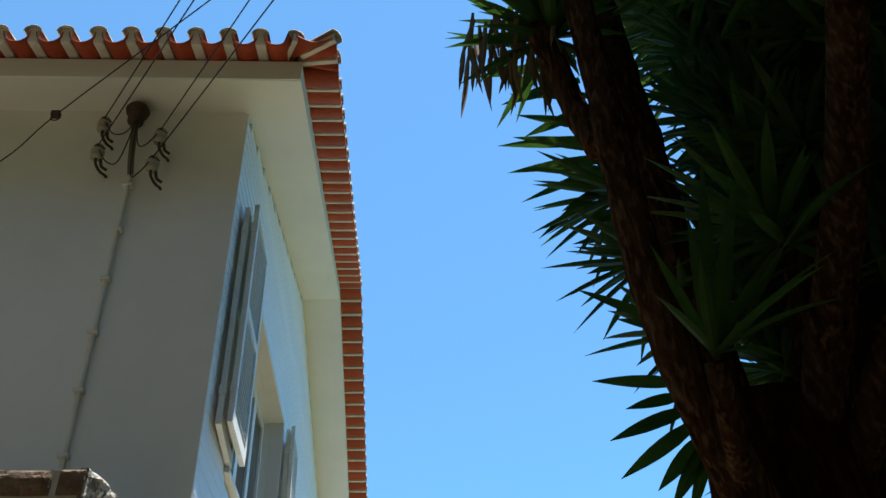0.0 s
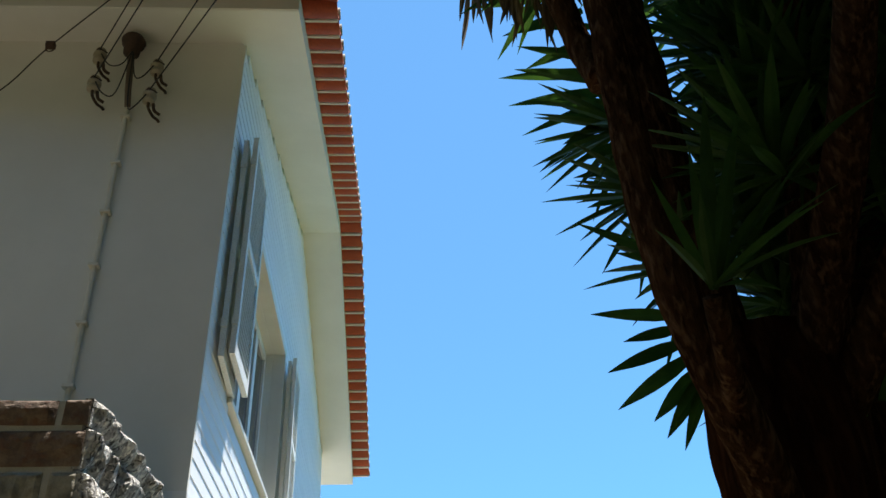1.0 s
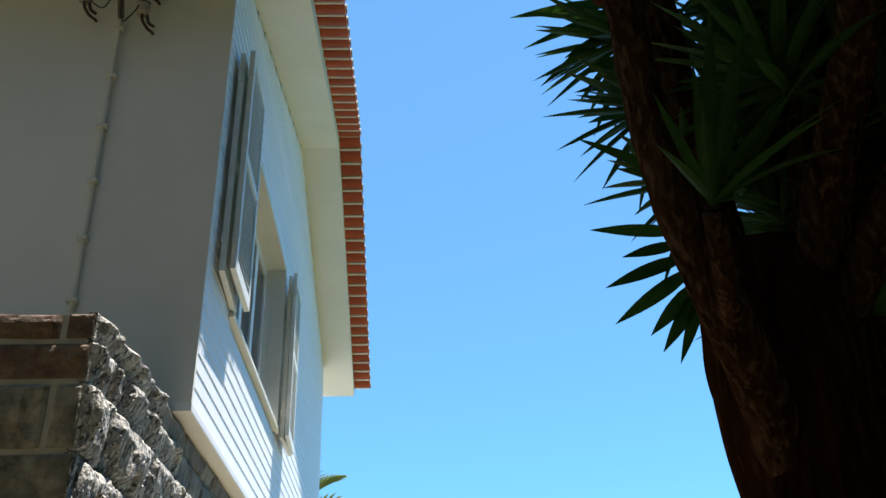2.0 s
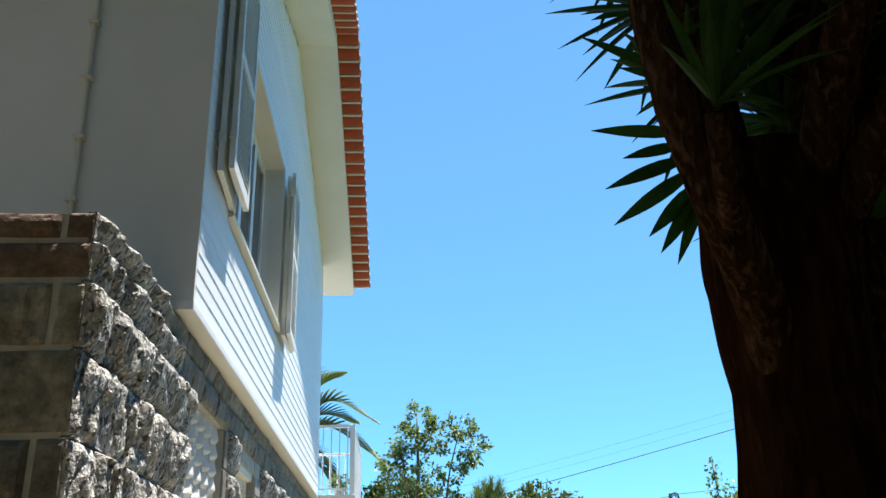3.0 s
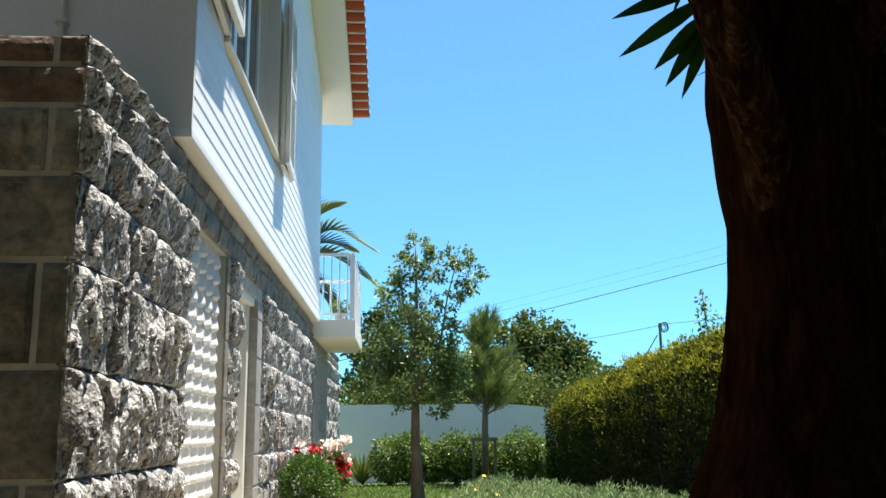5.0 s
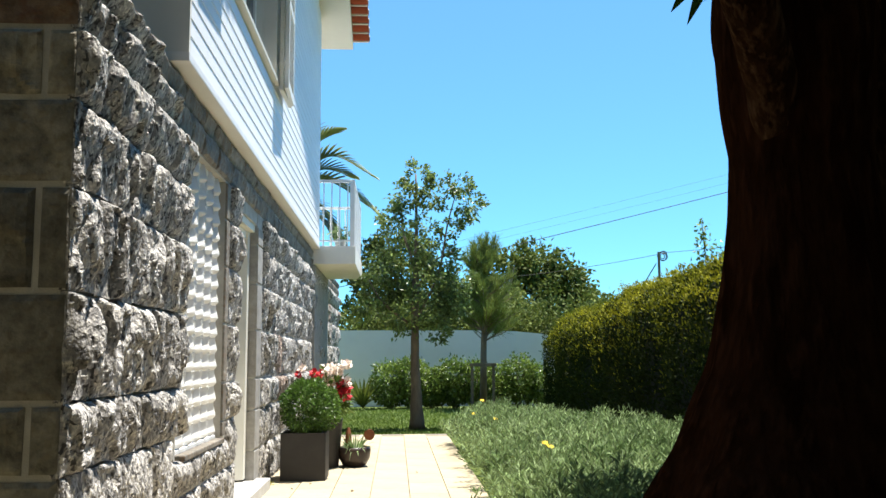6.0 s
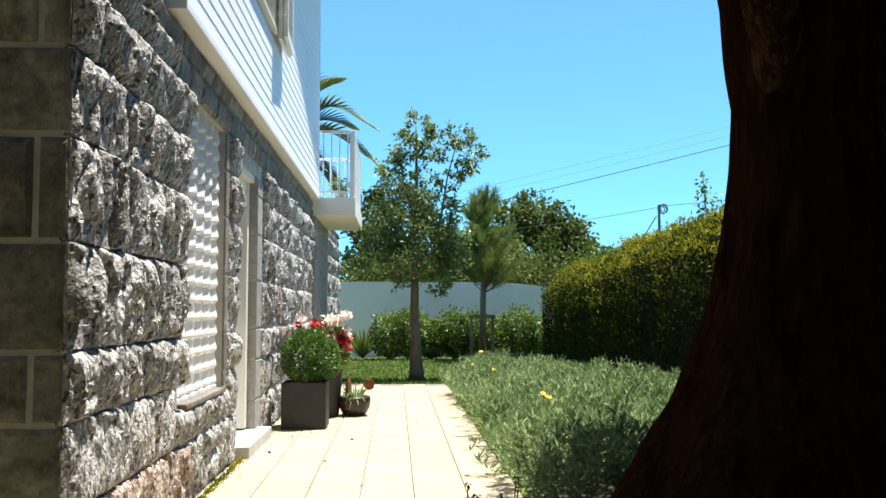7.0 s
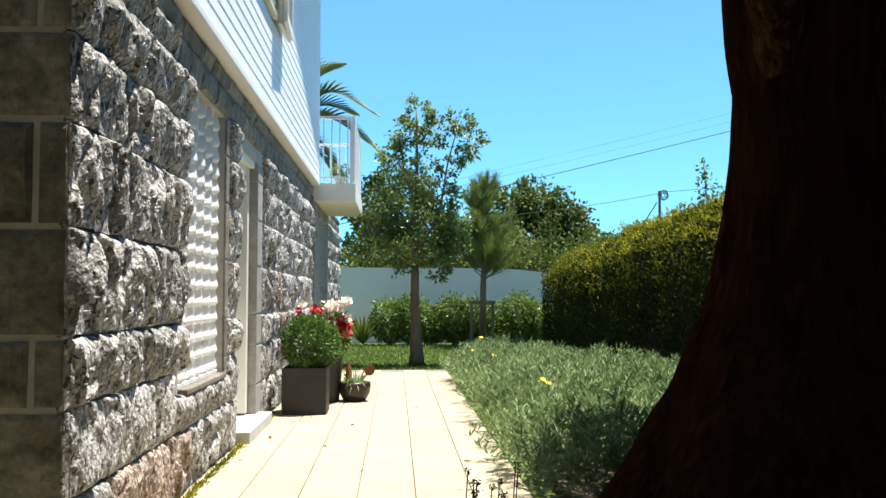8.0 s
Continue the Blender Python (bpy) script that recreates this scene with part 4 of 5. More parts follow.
for tx, ty, tz, arch in tips:
    tip = Vector((tx, ty, tz + 0.25))
    mid = (HEAD + tip) / 2 + Vector((0, 0, arch))
    p = smooth_path([HEAD, mid, tip], 10)
    gs = [tube(p, np.linspace(0.03, 0.006, len(p)).tolist(), 5)]
    for k in range(5, len(p) * 5):
        f = k / 5
        i0 = min(int(f), len(p) - 2)
        c = p[i0].lerp(p[i0 + 1], f - i0)
        d = (p[i0 + 1] - p[i0]).normalized()
        s = d.cross(Vector((0, 0, 1))).normalized()
        u = s.cross(d)
        ln = 0.72 * math.sin(math.pi * min(1, 0.12 + 0.86 * f / len(p))) + 0.08
        for sg in (-1, 1):
            w = (d * 0.75 + s * sg * 0.8 + u * 0.25).normalized()
            gs.append(blade(c, c + w * ln, 0.05, 0.08, 3))
    part("frond", geo_join(*gs), M_PALM, palm)

# far utility pole and wires
pole = thing("utility_pole", (9.0, 30, 0), "dark wooden utility pole with a coil of cable at its top", "utility pole")
part("shaft", tube([(9.0, 30, -0.05), (9.0, 30, 4.7)], [0.05, 0.045], 10), M_STAKE, pole)
part("cable_coil", tube([(9.16 + (0.11 + 0.05 * math.sin(a * 0.37)) * math.cos(a), 29.95 + 0.01 * a, 4.55 + (0.13 + 0.05 * math.cos(a * 0.29)) * math.sin(a)) for a in np.linspace(0, 22, 60)], [0.016] * 60, 6), M_WIRE, pole)
part("brace", tube([(8.9, 30, 4.3), (8.2, 30, 3.2)], [0.018, 0.018], 6), M_WIRE, pole)
for a, b, r in (((-6, 28, 2.36), (14, 28, 7.26), 0.012), ((3, 30, 3.75), (9.0, 30, 4.62), 0.009), ((9.0, 30, 4.66), (16, 30, 5.5), 0.009), ((-4, 28, 3.40), (14, 28, 7.85), 0.003), ((-4, 28, 3.2), (14, 28, 7.55), 0.003)):
    a, b = Vector(a), Vector(b)
    solid("street_cable", tube([a + (b - a) * t - Vector((0, 0, 0.08 * 4 * t * (1 - t))) for t in np.linspace(0, 1, 13)], [r] * 13, 5), M_WIRE, "thin black street cable against the sky", "cable", group="street cables")

# ---- hedge ----
hedge = thing("hedge", (3.5, 12, 0), "tall clipped hedge with yellow-green leaf tips", "hedge")
HY, HZ = (4.0, 13.55, 13.9, 17.2, 18.6, 19.4), (2.12, 2.1, 1.93, 1.95, 1.85, 1.6)


def hedge_top(y):
    """The clipped top's height along the hedge, a little uneven."""
    return float(np.interp(y, HY, HZ)) + 0.06 * noise.noise(Vector((y * 0.9, 3.0, 0))) + 0.09 * noise.noise(Vector((y * 3.1, 7.0, 0)))


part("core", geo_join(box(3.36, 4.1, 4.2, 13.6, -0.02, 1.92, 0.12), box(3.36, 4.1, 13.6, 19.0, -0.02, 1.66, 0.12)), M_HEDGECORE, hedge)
rng = np.random.default_rng(4)


def hedge_leaves(n, low, high, face_x, length, width, out):
    """Leaves on the hedge's face between two shares of its height."""
    y = rng.uniform(4.1, 19.2, n)
    H = np.array([hedge_top(q) for q in y])
    z = H * rng.uniform(low, high, n)
    bulge = np.array([1.4 * noise.noise(Vector((a * 1.9, b * 0.4, 5))) + 0.5 * noise.noise(Vector((a * 5, b * 1.5, 9))) for a, b in zip(y, z)])
    x = face_x + 0.13 * bulge + rng.uniform(-0.05, 0.12, n) + 0.4 * np.clip((z - H + 0.42) / 0.42, 0, 1) ** 2
    return leaf_geo(np.stack([x, y, z], 1), np.tile(out, (n, 1)), length, width, rng, droop=0.0, jitter=0.5)


# Dark face leaves hold the hedge's shade in their colour.
part("foliage", hedge_leaves(48000, 0.0, 1.0, 3.22, 0.056, 0.026, (-0.5, 0, 0.55)), M_HEDGESHADE, hedge, "dark green older leaves, darkened for the shaded hedge face")
# Young tips crowd the top; their bright yellow also stands for sun there.
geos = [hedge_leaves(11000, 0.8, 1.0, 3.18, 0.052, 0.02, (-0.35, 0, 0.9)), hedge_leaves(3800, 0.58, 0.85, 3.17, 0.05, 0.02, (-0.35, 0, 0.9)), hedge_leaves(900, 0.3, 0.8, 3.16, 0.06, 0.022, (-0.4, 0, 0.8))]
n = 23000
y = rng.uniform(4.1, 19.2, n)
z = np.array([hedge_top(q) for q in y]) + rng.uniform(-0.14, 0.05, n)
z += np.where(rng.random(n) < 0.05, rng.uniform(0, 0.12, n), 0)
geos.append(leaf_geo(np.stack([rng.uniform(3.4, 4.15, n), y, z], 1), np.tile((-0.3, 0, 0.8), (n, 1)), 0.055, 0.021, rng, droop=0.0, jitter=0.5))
part("new_growth", geo_join(*geos), M_HEDGE, hedge, "yellow-green young leaf tips, brightened for the sunlit top")
n = 3500
p = np.stack([rng.uniform(3.15, 4.0, n), 19.1 + rng.uniform(-0.08, 0.1, n), rng.uniform(0, 1.7, n)], 1)
part("end_foliage", leaf_geo(p, np.tile((0, 0.8, 0.4), (n, 1)), 0.06, 0.032, rng, droop=0.0), M_HEDGESHADE, hedge)
sprig = thing("sapling", (4.3, 12, 0), "thin sapling showing above the hedge", "sapling")
part("stem", tube([(4.32, 12.0, -0.03), (4.3, 12, 1.8), (4.22, 12, 2.95)], [0.02, 0.014, 0.005], 6), M_TRUNK, sprig)
p = np.concatenate([np.array((4.22, 12, 2.7)) + rng.normal(0, (0.05, 0.05, 0.16), (90, 3)), np.array((4.42, 12, 2.4)) + rng.normal(0, (0.12, 0.1, 0.13), (190, 3))])
part("leaves", leaf_geo(p, np.tile((0, 0, 0.5), (280, 1)), 0.07, 0.04, rng), M_SHRUB, sprig)

# shrubs before the garden wall
rng = np.random.default_rng(6)
for i, x in enumerate(np.arange(-0.15, 3.4, 0.5)):
    sh = thing("flowering_shrub", (float(x), 20.9, 0), "bright green leafy shrub against the white garden wall", "shrub", "shrubs along the wall")
    hgt = 0.95 + 0.15 * math.sin(i * 2.3)
    for _ in range(5):
        part("stem", tube([(x + rng.normal(0, 0.05), 20.9, -0.04), (x + rng.normal(0, 0.2), 20.9 + rng.normal(0, 0.15), hgt * 0.8)], [0.015, 0.006], 5), M_TRUNK, sh)
    q, d = shell(rng, (x, 20.9, hgt * 0.52), (0.48, 0.42, hgt * 0.5), 2600, 0.25)
    q[:, 2] += 0.16 * rng.random(2600) ** 2 * (q[:, 2] > 0.7)
    part("leaves", leaf_geo(q, d, 0.085, 0.05, rng), M_SHRUB, sh)
fern = thing("fern", (-0.65, 20.6, 0), "dark green fern-like plant at the lawn's edge", "fern")
gs = []
for i in range(60):
    a, r = rng.uniform(0, 6.28), rng.uniform(0.25, 0.6)
    gs.append(blade((-0.75, 20.6, 0.0), (-0.75 + r * math.cos(a), 20.6 + r * math.sin(a) * 0.6, rng.uniform(0.3, 0.85)), 0.06, 0.15, 5))
part("fronds", geo_join(*gs), M_OAK, fern)

# lawn blades
rng = np.random.default_rng(9)
n = 34000
p = np.stack([rng.uniform(-1.3, 3.3, n), 13.7 + 7.6 * rng.uniform(0, 1, n) ** 1.2, np.full(n, -0.06)], 1)
solid("lawn_grass", leaf_geo(p, np.tile((0, 0, 0.55), (n, 1)), 0.07, 0.014, rng, droop=0.0, jitter=0.55), M_BLADE, "short mown green lawn grass", "grass", "stuff")

# ---- planting bed ----
rng = np.random.default_rng(12)
pos, outs = [], []
BED_TOP = 0.5
for i in range(4300):
    y = 4.15 + 7.9 * rng.random() ** 1.1
    left = 0.74 + 0.012 * (y - 5) + 0.05 * math.sin(y * 2.1) + 0.04 * math.sin(y * 5.3)
    right = min(3.05, 1.5 + (11.8 - y) * 0.45) + 0.06 * math.sin(y * 4.7)
    x = rng.uniform(left, max(right, left + 0.3))
    edge = min(1, (x - left) / 0.3, (y - 4.0) / 0.4)
    mound = 1 + 0.22 * noise.noise(Vector((x * 2.3, y * 1.9, 0))) + 0.12 * noise.noise(Vector((x * 6, y * 5, 3)))
    h = (0.27 + 0.2 * edge) * rng.uniform(0.85, 1.1) * mound
    lean = Vector((rng.normal(0, 0.07) - 0.1 * (1 - edge), rng.normal(0, 0.08), 0))
    k = 30 if y < 8 else 18
    t = 1 - 0.6 * rng.random(k) ** 1.3
    a = rng.uniform(0, 6.28, k)
    pos.append(np.stack([x + lean.x * t + 0.008 * np.cos(a), y + lean.y * t + 0.008 * np.sin(a), h * t], 1))
    up = 0.25 + 0.9 * ((t - 0.4) / 0.6) ** 2
    outs.append(np.stack([np.cos(a) * 0.8, np.sin(a) * 0.8, up], 1))
pos, outs = np.concatenate(pos), np.concatenate(outs)
solid("silver_bedding_plants", leaf_geo(pos, outs, 0.062, 0.013, rng, droop=0.0, jitter=0.25), M_SILVER, "dense low bed of narrow silver-green leaved plants", "plants", "stuff")
petal = []
for k in range(12):
    a = 2 * math.pi * k / 12
    petal.append(([(0, 0, 0), (0.022 * math.cos(a - 0.2), 0.022 * math.sin(a - 0.2), 0.008), (0.032 * math.cos(a), 0.032 * math.sin(a), 0.004), (0.022 * math.cos(a + 0.2), 0.022 * math.sin(a + 0.2), 0.008)], [(0, 1, 2, 3)]))
flower_me = mesh_of("flower_head", geo_join(*petal), M_YELLOW)
for x, y, z in ((0.9, 10.5, 0.46), (1.08, 9.9, 0.44), (1.13, 11.9, 0.55), (1.16, 12.3, 0.53), (1.0, 11.6, 0.42), (1.05, 6.4, 0.5), (1.09, 6.45, 0.47), (0.83, 12.2, 0.3)):
    fl = thing("yellow_daisy", (x, y, 0), "small yellow daisy flower above the silver foliage", "flower", "yellow daisies")
    part("stalk", tube([(x, y, 0), (x + 0.01, y, z)], [0.004, 0.003], 5), M_SHRUB, fl)
    piece("flower_head", flower_me, fl, pose(x + 0.01, y, z, 25, 8, 0))
for i in range(11):
    x, y = rng.uniform(0.30, 0.56), rng.uniform(3.9, 4.3)
    h = rng.uniform(0.16, 0.31)
    st = thing("dried_flower_stalk", (x, y, 0), "thin dark dried flower stalk at the bed's edge", "stalk", "dried stalks")
    part("stem", tube([(x, y, -0.01), (x + 0.02, y, h)], [0.004, 0.003], 5), M_STALK, st)
    p, d = shell(rng, (x + 0.02, y, h), (0.012, 0.012, 0.013), 22, 0.2)
    part("seed_head", leaf_geo(p, d, 0.013, 0.009, rng), M_STALK, st)

# fallen leaves and weeds along the wall's foot
rng = np.random.default_rng(51)
for x, y in ((-1.02, 6.1), (-0.95, 7.0), (-0.5, 6.6), (-0.2, 5.7), (0.35, 7.4), (-0.9, 7.9), (-0.75, 8.2), (0.45, 6.0), (-0.35, 7.7), (0.2, 8.9)):
    lf = solid("fallen_leaf", leaf_geo(np.array([(x, y, 0.006)]), np.array([(rng.normal(), rng.normal(), 0.05)]), 0.05, 0.03, rng, droop=0.0, jitter=0.05), M_DRY, "dry brown leaf fallen on the paving", "leaf", group="fallen leaves")
n = 900
yy = rng.choice(np.array([3.6, 4.1, 4.6, 5.0, 5.25, 5.6, 5.9, 6.3, 6.6, 8.1]), n) + rng.normal(0, 0.09, n)
p = np.stack([WALL + 0.055 + np.abs(rng.normal(0, 0.018, n)), yy, np.zeros(n)], 1)
solid("moss_tufts", leaf_geo(p, np.tile((0.25, 0, 0.8), (n, 1)), 0.035, 0.012, rng, droop=0.0, jitter=0.5), M_HEDGE, "yellow-green moss and weeds along the wall's foot", "moss", "stuff")

# ---- pots ----
square = thing("square_planter", (-0.85, 8.6, 0), "square dark planter with a round green bush", "planter")
a, b, y0, y1 = -1.055, -0.643, 8.38, 8.79
part("pot", geo_join(box(a, b, y0, y0 + 0.02, 0, 0.43, 0.004), box(a, b, y1 - 0.02, y1, 0, 0.43, 0.004), box(a, a + 0.02, y0 + 0.02, y1 - 0.02, 0, 0.43, 0.004), box(b - 0.02, b, y0 + 0.02, y1 - 0.02, 0, 0.43, 0.004), box(a + 0.02, b - 0.02, y0 + 0.02, y1 - 0.02, 0.0, 0.05)), M_POT, square)
part("soil", box(a + 0.02, b - 0.02, y0 + 0.02, y1 - 0.02, 0.05, 0.40), M_SOIL, square)
rng = np.random.default_rng(31)
p, d = shell(rng, (-0.825, 8.58, 0.66), (0.26, 0.27, 0.26), 5600, 0.6)
p += d * np.array([0.035 * noise.noise(Vector(q) * 9) + 0.05 * noise.noise(Vector(q) * 4.5) for q in p])[:, None]
part("bush", leaf_geo(p, d, 0.035, 0.02, rng, droop=-0.1), M_POTLEAF, square, "round dense green bush")

round_pot = thing("round_planter", (-0.74, 9.45, 0), "tall dark planter with red and pale pink flowers", "planter")
part("pot", lathe([(0.145, 0), (0.15, 0.01), (0.19, 0.47), (0.195, 0.49), (0.18, 0.49), (0.17, 0.44)], 28, (-0.74, 9.45, 0)), M_POT, round_pot, "", True)
p, d = shell(rng, (-0.72, 9.45, 0.72), (0.24, 0.22, 0.26), 420, 0.3)
part("leaves", leaf_geo(p, d, 0.1, 0.045, rng), M_SHRUB, round_pot)


def bloom(x, y, z, r, material, name):
    v = []
    for k in range(26):
        d = Vector(rng.normal(0, 1, 3).tolist()).normalized()
        s = d.orthogonal().normalized()
        c = Vector((x, y, z)) + d * r * 0.25
        u = s.cross(d)
        v.append(([tuple(c), tuple(c + d * r * 0.5 + s * r * 0.42 + u * 0.1 * r), tuple(c + d * r), tuple(c + d * r * 0.5 - s * r * 0.42 + u * 0.1 * r)], [(0, 1, 2, 3)]))
    part(name, geo_join(*v), material, round_pot)


for x, z, r, m in ((-0.66, 1.0, 0.07, M_PINK), (-0.55, 1.03, 0.06, M_PINK), (-0.63, 0.92, 0.08, M_PINK), (-0.72, 0.96, 0.06, M_PINK), (-0.58, 0.88, 0.06, M_PINK), (-0.69, 0.86, 0.06, M_PINK), (-0.5, 0.87, 0.05, M_PINK), (-0.54, 0.82, 0.085, M_RED), (-0.52, 0.74, 0.07, M_RED), (-0.84, 0.955, 0.05, M_RED), (-0.78, 0.95, 0.045, M_RED), (-1.0, 0.95, 0.04, M_RED), (-0.97, 1.01, 0.045, M_PINK), (-0.74, 1.02, 0.05, M_PINK), (-0.5, 1.05, 0.05, M_PINK), (-0.6, 0.78, 0.04, M_RED)):
    bloom(x, 9.4 + 0.08 * math.sin(x * 40), z, r, m, "bloom")
bowl = thing("bowl_planter", (-0.43, 9.48, 0), "dark glazed bowl planter with grassy leaves", "planter")
part("bowl", lathe([(0.08, 0), (0.12, 0.015), (0.16, 0.09), (0.17, 0.16), (0.165, 0.2), (0.15, 0.2), (0.145, 0.15)], 28, (-0.43, 9.48, 0)), M_BOWL, bowl, "", True)
gs = []
for i in range(110):
    a, r = rng.uniform(0, 6.28), rng.uniform(0.06, 0.27)
    gs.append(blade((-0.43 + 0.05 * math.cos(a), 9.48 + 0.05 * math.sin(a), 0.16), (-0.43 + r * math.cos(a), 9.48 + r * math.sin(a), rng.uniform(0.26, 0.42)), 0.012, rng.uniform(0.03, 0.1) + 0.7 * max(0, r - 0.12), 6))
part("grass", geo_join(*gs), M_SILVER, bowl, "arching pale green grassy leaves")
part("ornament", tube([(-0.275, 9.40, 0.325), (-0.275, 9.42, 0.325)], [0.055, 0.055], 20), M_BROWNDISC, bowl, "rusty round ornament")
part("figure_stick", tube([(-0.49, 9.43, 0.18), (-0.49, 9.43, 0.27), (-0.49, 9.43, 0.34), (-0.49, 9.43, 0.40)], [0.012, 0.035, 0.028, 0.012], 10), M_BROWNDISC, bowl)

# ---- yucca ----
yucca = thing("yucca_tree", (1.62, 3.5, 0), "old giant yucca with a swollen trunk and sword leaves", "yucca tree")
prof = [(0.95, -0.05, 0.05), (0.90, 0.12, 0.04), (0.70, 0.45, 0.02), (0.52, 0.75, 0.0), (0.39, 1.05, 0.0), (0.33, 1.35, 0.0), (0.295, 1.65, 0.0), (0.273, 1.9, 0.0), (0.299, 2.15, 0.0), (0.323, 2.4, -0.01), (0.32, 2.7, -0.02), (0.27, 2.95, 0)]
v, f = [], []
n = 56
zs = np.linspace(-0.05, 2.95, 70)
for zz in zs:
    r = float(np.interp(zz, [q[1] for q in prof], [q[0] for q in prof]))
    for k in range(n):
        a = 2 * math.pi * k / n
        q = Vector((math.cos(a) * 1.2, math.sin(a) * 1.2, zz * 0.7))
        rr = r * (1 + 0.07 * noise.noise(q * 1.7) + 0.045 * noise.noise(Vector((q.x * 5, q.y * 5, zz * 1.6)))) + 0.012 * noise.noise(Vector((q.x * 14, q.y * 14, zz * 5)))
        flare = 0.12 * max(0, 0.9 - zz) * math.sin(a * 5 + 0.8)
        v.append((1.63 + (rr + flare * r) * math.cos(a), 3.45 + (rr + flare * r) * math.sin(a) * 0.9, zz))
for j in range(len(zs) - 1):
    for k in range(n):
        f.append((j * n + k, j * n + (k + 1) % n, (j + 1) * n + (k + 1) % n, (j + 1) * n + k))
f.append(tuple(range((len(zs) - 1) * n, len(zs) * n)))
part("trunk", (v, f), M_SHADEDBARK, yucca, "swollen furrowed brown trunk", True)


def stem(pts, r0, r1):
    p = smooth_path(pts, 9)
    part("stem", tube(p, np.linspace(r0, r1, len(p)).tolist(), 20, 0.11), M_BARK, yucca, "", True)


stem([(1.62, 3.5, 1.45), (1.58, 3.42, 1.75), (1.49, 3.33, 1.98), (1.42, 3.22, 2.18), (1.27, 3.06, 2.46), (1.14, 3.0, 2.85), (1.075, 3.0, 3.3), (1.05, 3.0, 3.8), (1.04, 3.0, 4.35), (1.03, 3.0, 4.8), (1.0, 3.0, 5.4), (0.96, 3.0, 5.9)], 0.105, 0.075)
stem([(1.0, 3.1, 4.2), (0.95, 3.2, 4.57), (0.87, 3.2, 4.98), (0.80, 3.2, 5.25)], 0.07, 0.075)
stem([(1.75, 3.5, 2.4), (1.86, 3.5, 2.8), (1.99, 3.5, 3.25), (2.07, 3.5, 3.75), (2.2, 3.5, 4.54), (2.35, 3.5, 5.32), (2.5, 3.5, 6.1)], 0.15, 0.08)
stem([(1.9, 3.6, 1.6), (2.12, 3.75, 2.3), (2.3, 3.8, 2.95), (2.45, 3.8, 3.5), (2.72, 3.8, 4.4), (2.9, 3.8, 5.5)], 0.17, 0.09)
stem([(1.6, 3.7, 2.6), (1.6, 3.9, 3.4), (1.55, 4.0, 4.4), (1.6, 4.0, 5.6)], 0.12, 0.08)
stem([(1.58, 3.5, 2.2), (1.5, 3.5, 2.65), (1.43, 3.5, 3.1), (1.37, 3.5, 3.8), (1.35, 3.5, 4.6), (1.33, 3.55, 5.3), (1.33, 3.6, 6.0)], 0.17, 0.13)

# Stems to carry the leaves added overhead.
stem([(1.75, 3.35, 2.7), (1.95, 2.5, 4.0), (1.85, 1.3, 5.7), (1.3, 0.6, 6.3)], 0.1, 0.07)
stem([(1.85, 3.35, 2.6), (2.5, 2.4, 3.9), (3.0, 1.2, 5.6), (3.4, 0.4, 6.3)], 0.1, 0.07)

rng = np.random.default_rng(77)


def rosette(c, axis, n, length, width, spread=1.0, single=False):
    """Sword leaves all round a stem's end, singly or into the crowd of leaves."""
    c, axis = Vector(c), Vector(axis).normalized()
    gs = []
    s = axis.orthogonal().normalized()
    u = axis.cross(s)
    for i in range(n):
        a = i * 2.39996 + rng.uniform(-0.2, 0.2)
        open_ = (0.25 + 1.45 * (i / n)) * spread
        d = axis * math.cos(open_) + (s * math.cos(a) + u * math.sin(a)) * math.sin(open_)
        ln = length * rng.uniform(0.75, 1.1)
        root = c - axis * 0.16 * (i / n)
        gs.append(blade(root + d * 0.03, root + d * ln, width * rng.uniform(0.8, 1.15), ln * (0.05 + 0.3 * (i / n) * rng.random()), 6))
    if single:
        for g in gs:
            part("leaf", g, M_YUCCA, yucca)
    else:
        crowd.extend(gs)


crowd = []
for c, ax, n_l, ln, single in (
        ((0.86, 3.25, 5.35), (-0.3, 0.1, 1), 52, 0.62, True), ((0.95, 3.0, 5.95), (0, 0, 1), 48, 0.6, False),
        ((1.36, 4.05, 4.75), (-0.8, 0.2, 0.1), 40, 0.6, True), ((1.42, 4.0, 4.2), (-0.8, 0.2, 0.1), 34, 0.55, True),
        ((1.36, 3.6, 3.45), (-0.8, 0.2, 0.6), 18, 0.46, True)):
    rosette(c, ax, n_l, ln, 0.062, single=single)
# the low rosette before the trunk, with long leaves
HEART = Vector((1.13, 2.66, 2.74))
part("stem", tube([(1.3, 3.1, 2.4), (1.2, 2.85, 2.52), (1.13, 2.68, 2.72)], [0.05, 0.045, 0.04], 12, 0.1), M_BARK, yucca, "", True)
gs = []
for tx, ty, tz, sag, w in ((1.264, 2.62, 3.69, 0.02, 0.062), (1.385, 2.62, 3.6, 0.03, 0.056), (1.145, 2.62, 3.33, 0.0, 0.062), (1.78, 2.62, 3.6, 0.06, 0.056), (1.70, 2.62, 3.29, 0.1, 0.05), (1.646, 2.62, 3.08, 0.12, 0.05), (0.969, 2.62, 3.25, 0.04, 0.045), (0.947, 2.62, 3.03, 0.06, 0.045), (1.2, 2.75, 3.5, 0.02, 0.05), (1.33, 2.7, 3.3, 0.02, 0.055), (1.3, 2.95, 3.4, 0.05, 0.055), (1.5, 2.9, 3.0, 0.12, 0.05), (1.45, 2.35, 3.0, 0.1, 0.05), (1.05, 2.4, 3.05, 0.08, 0.045)):
    gs.append(blade(HEART, (tx, ty, tz), w, sag, 8))
for g in gs:
    part("leaf", g, M_YUCCA, yucca)
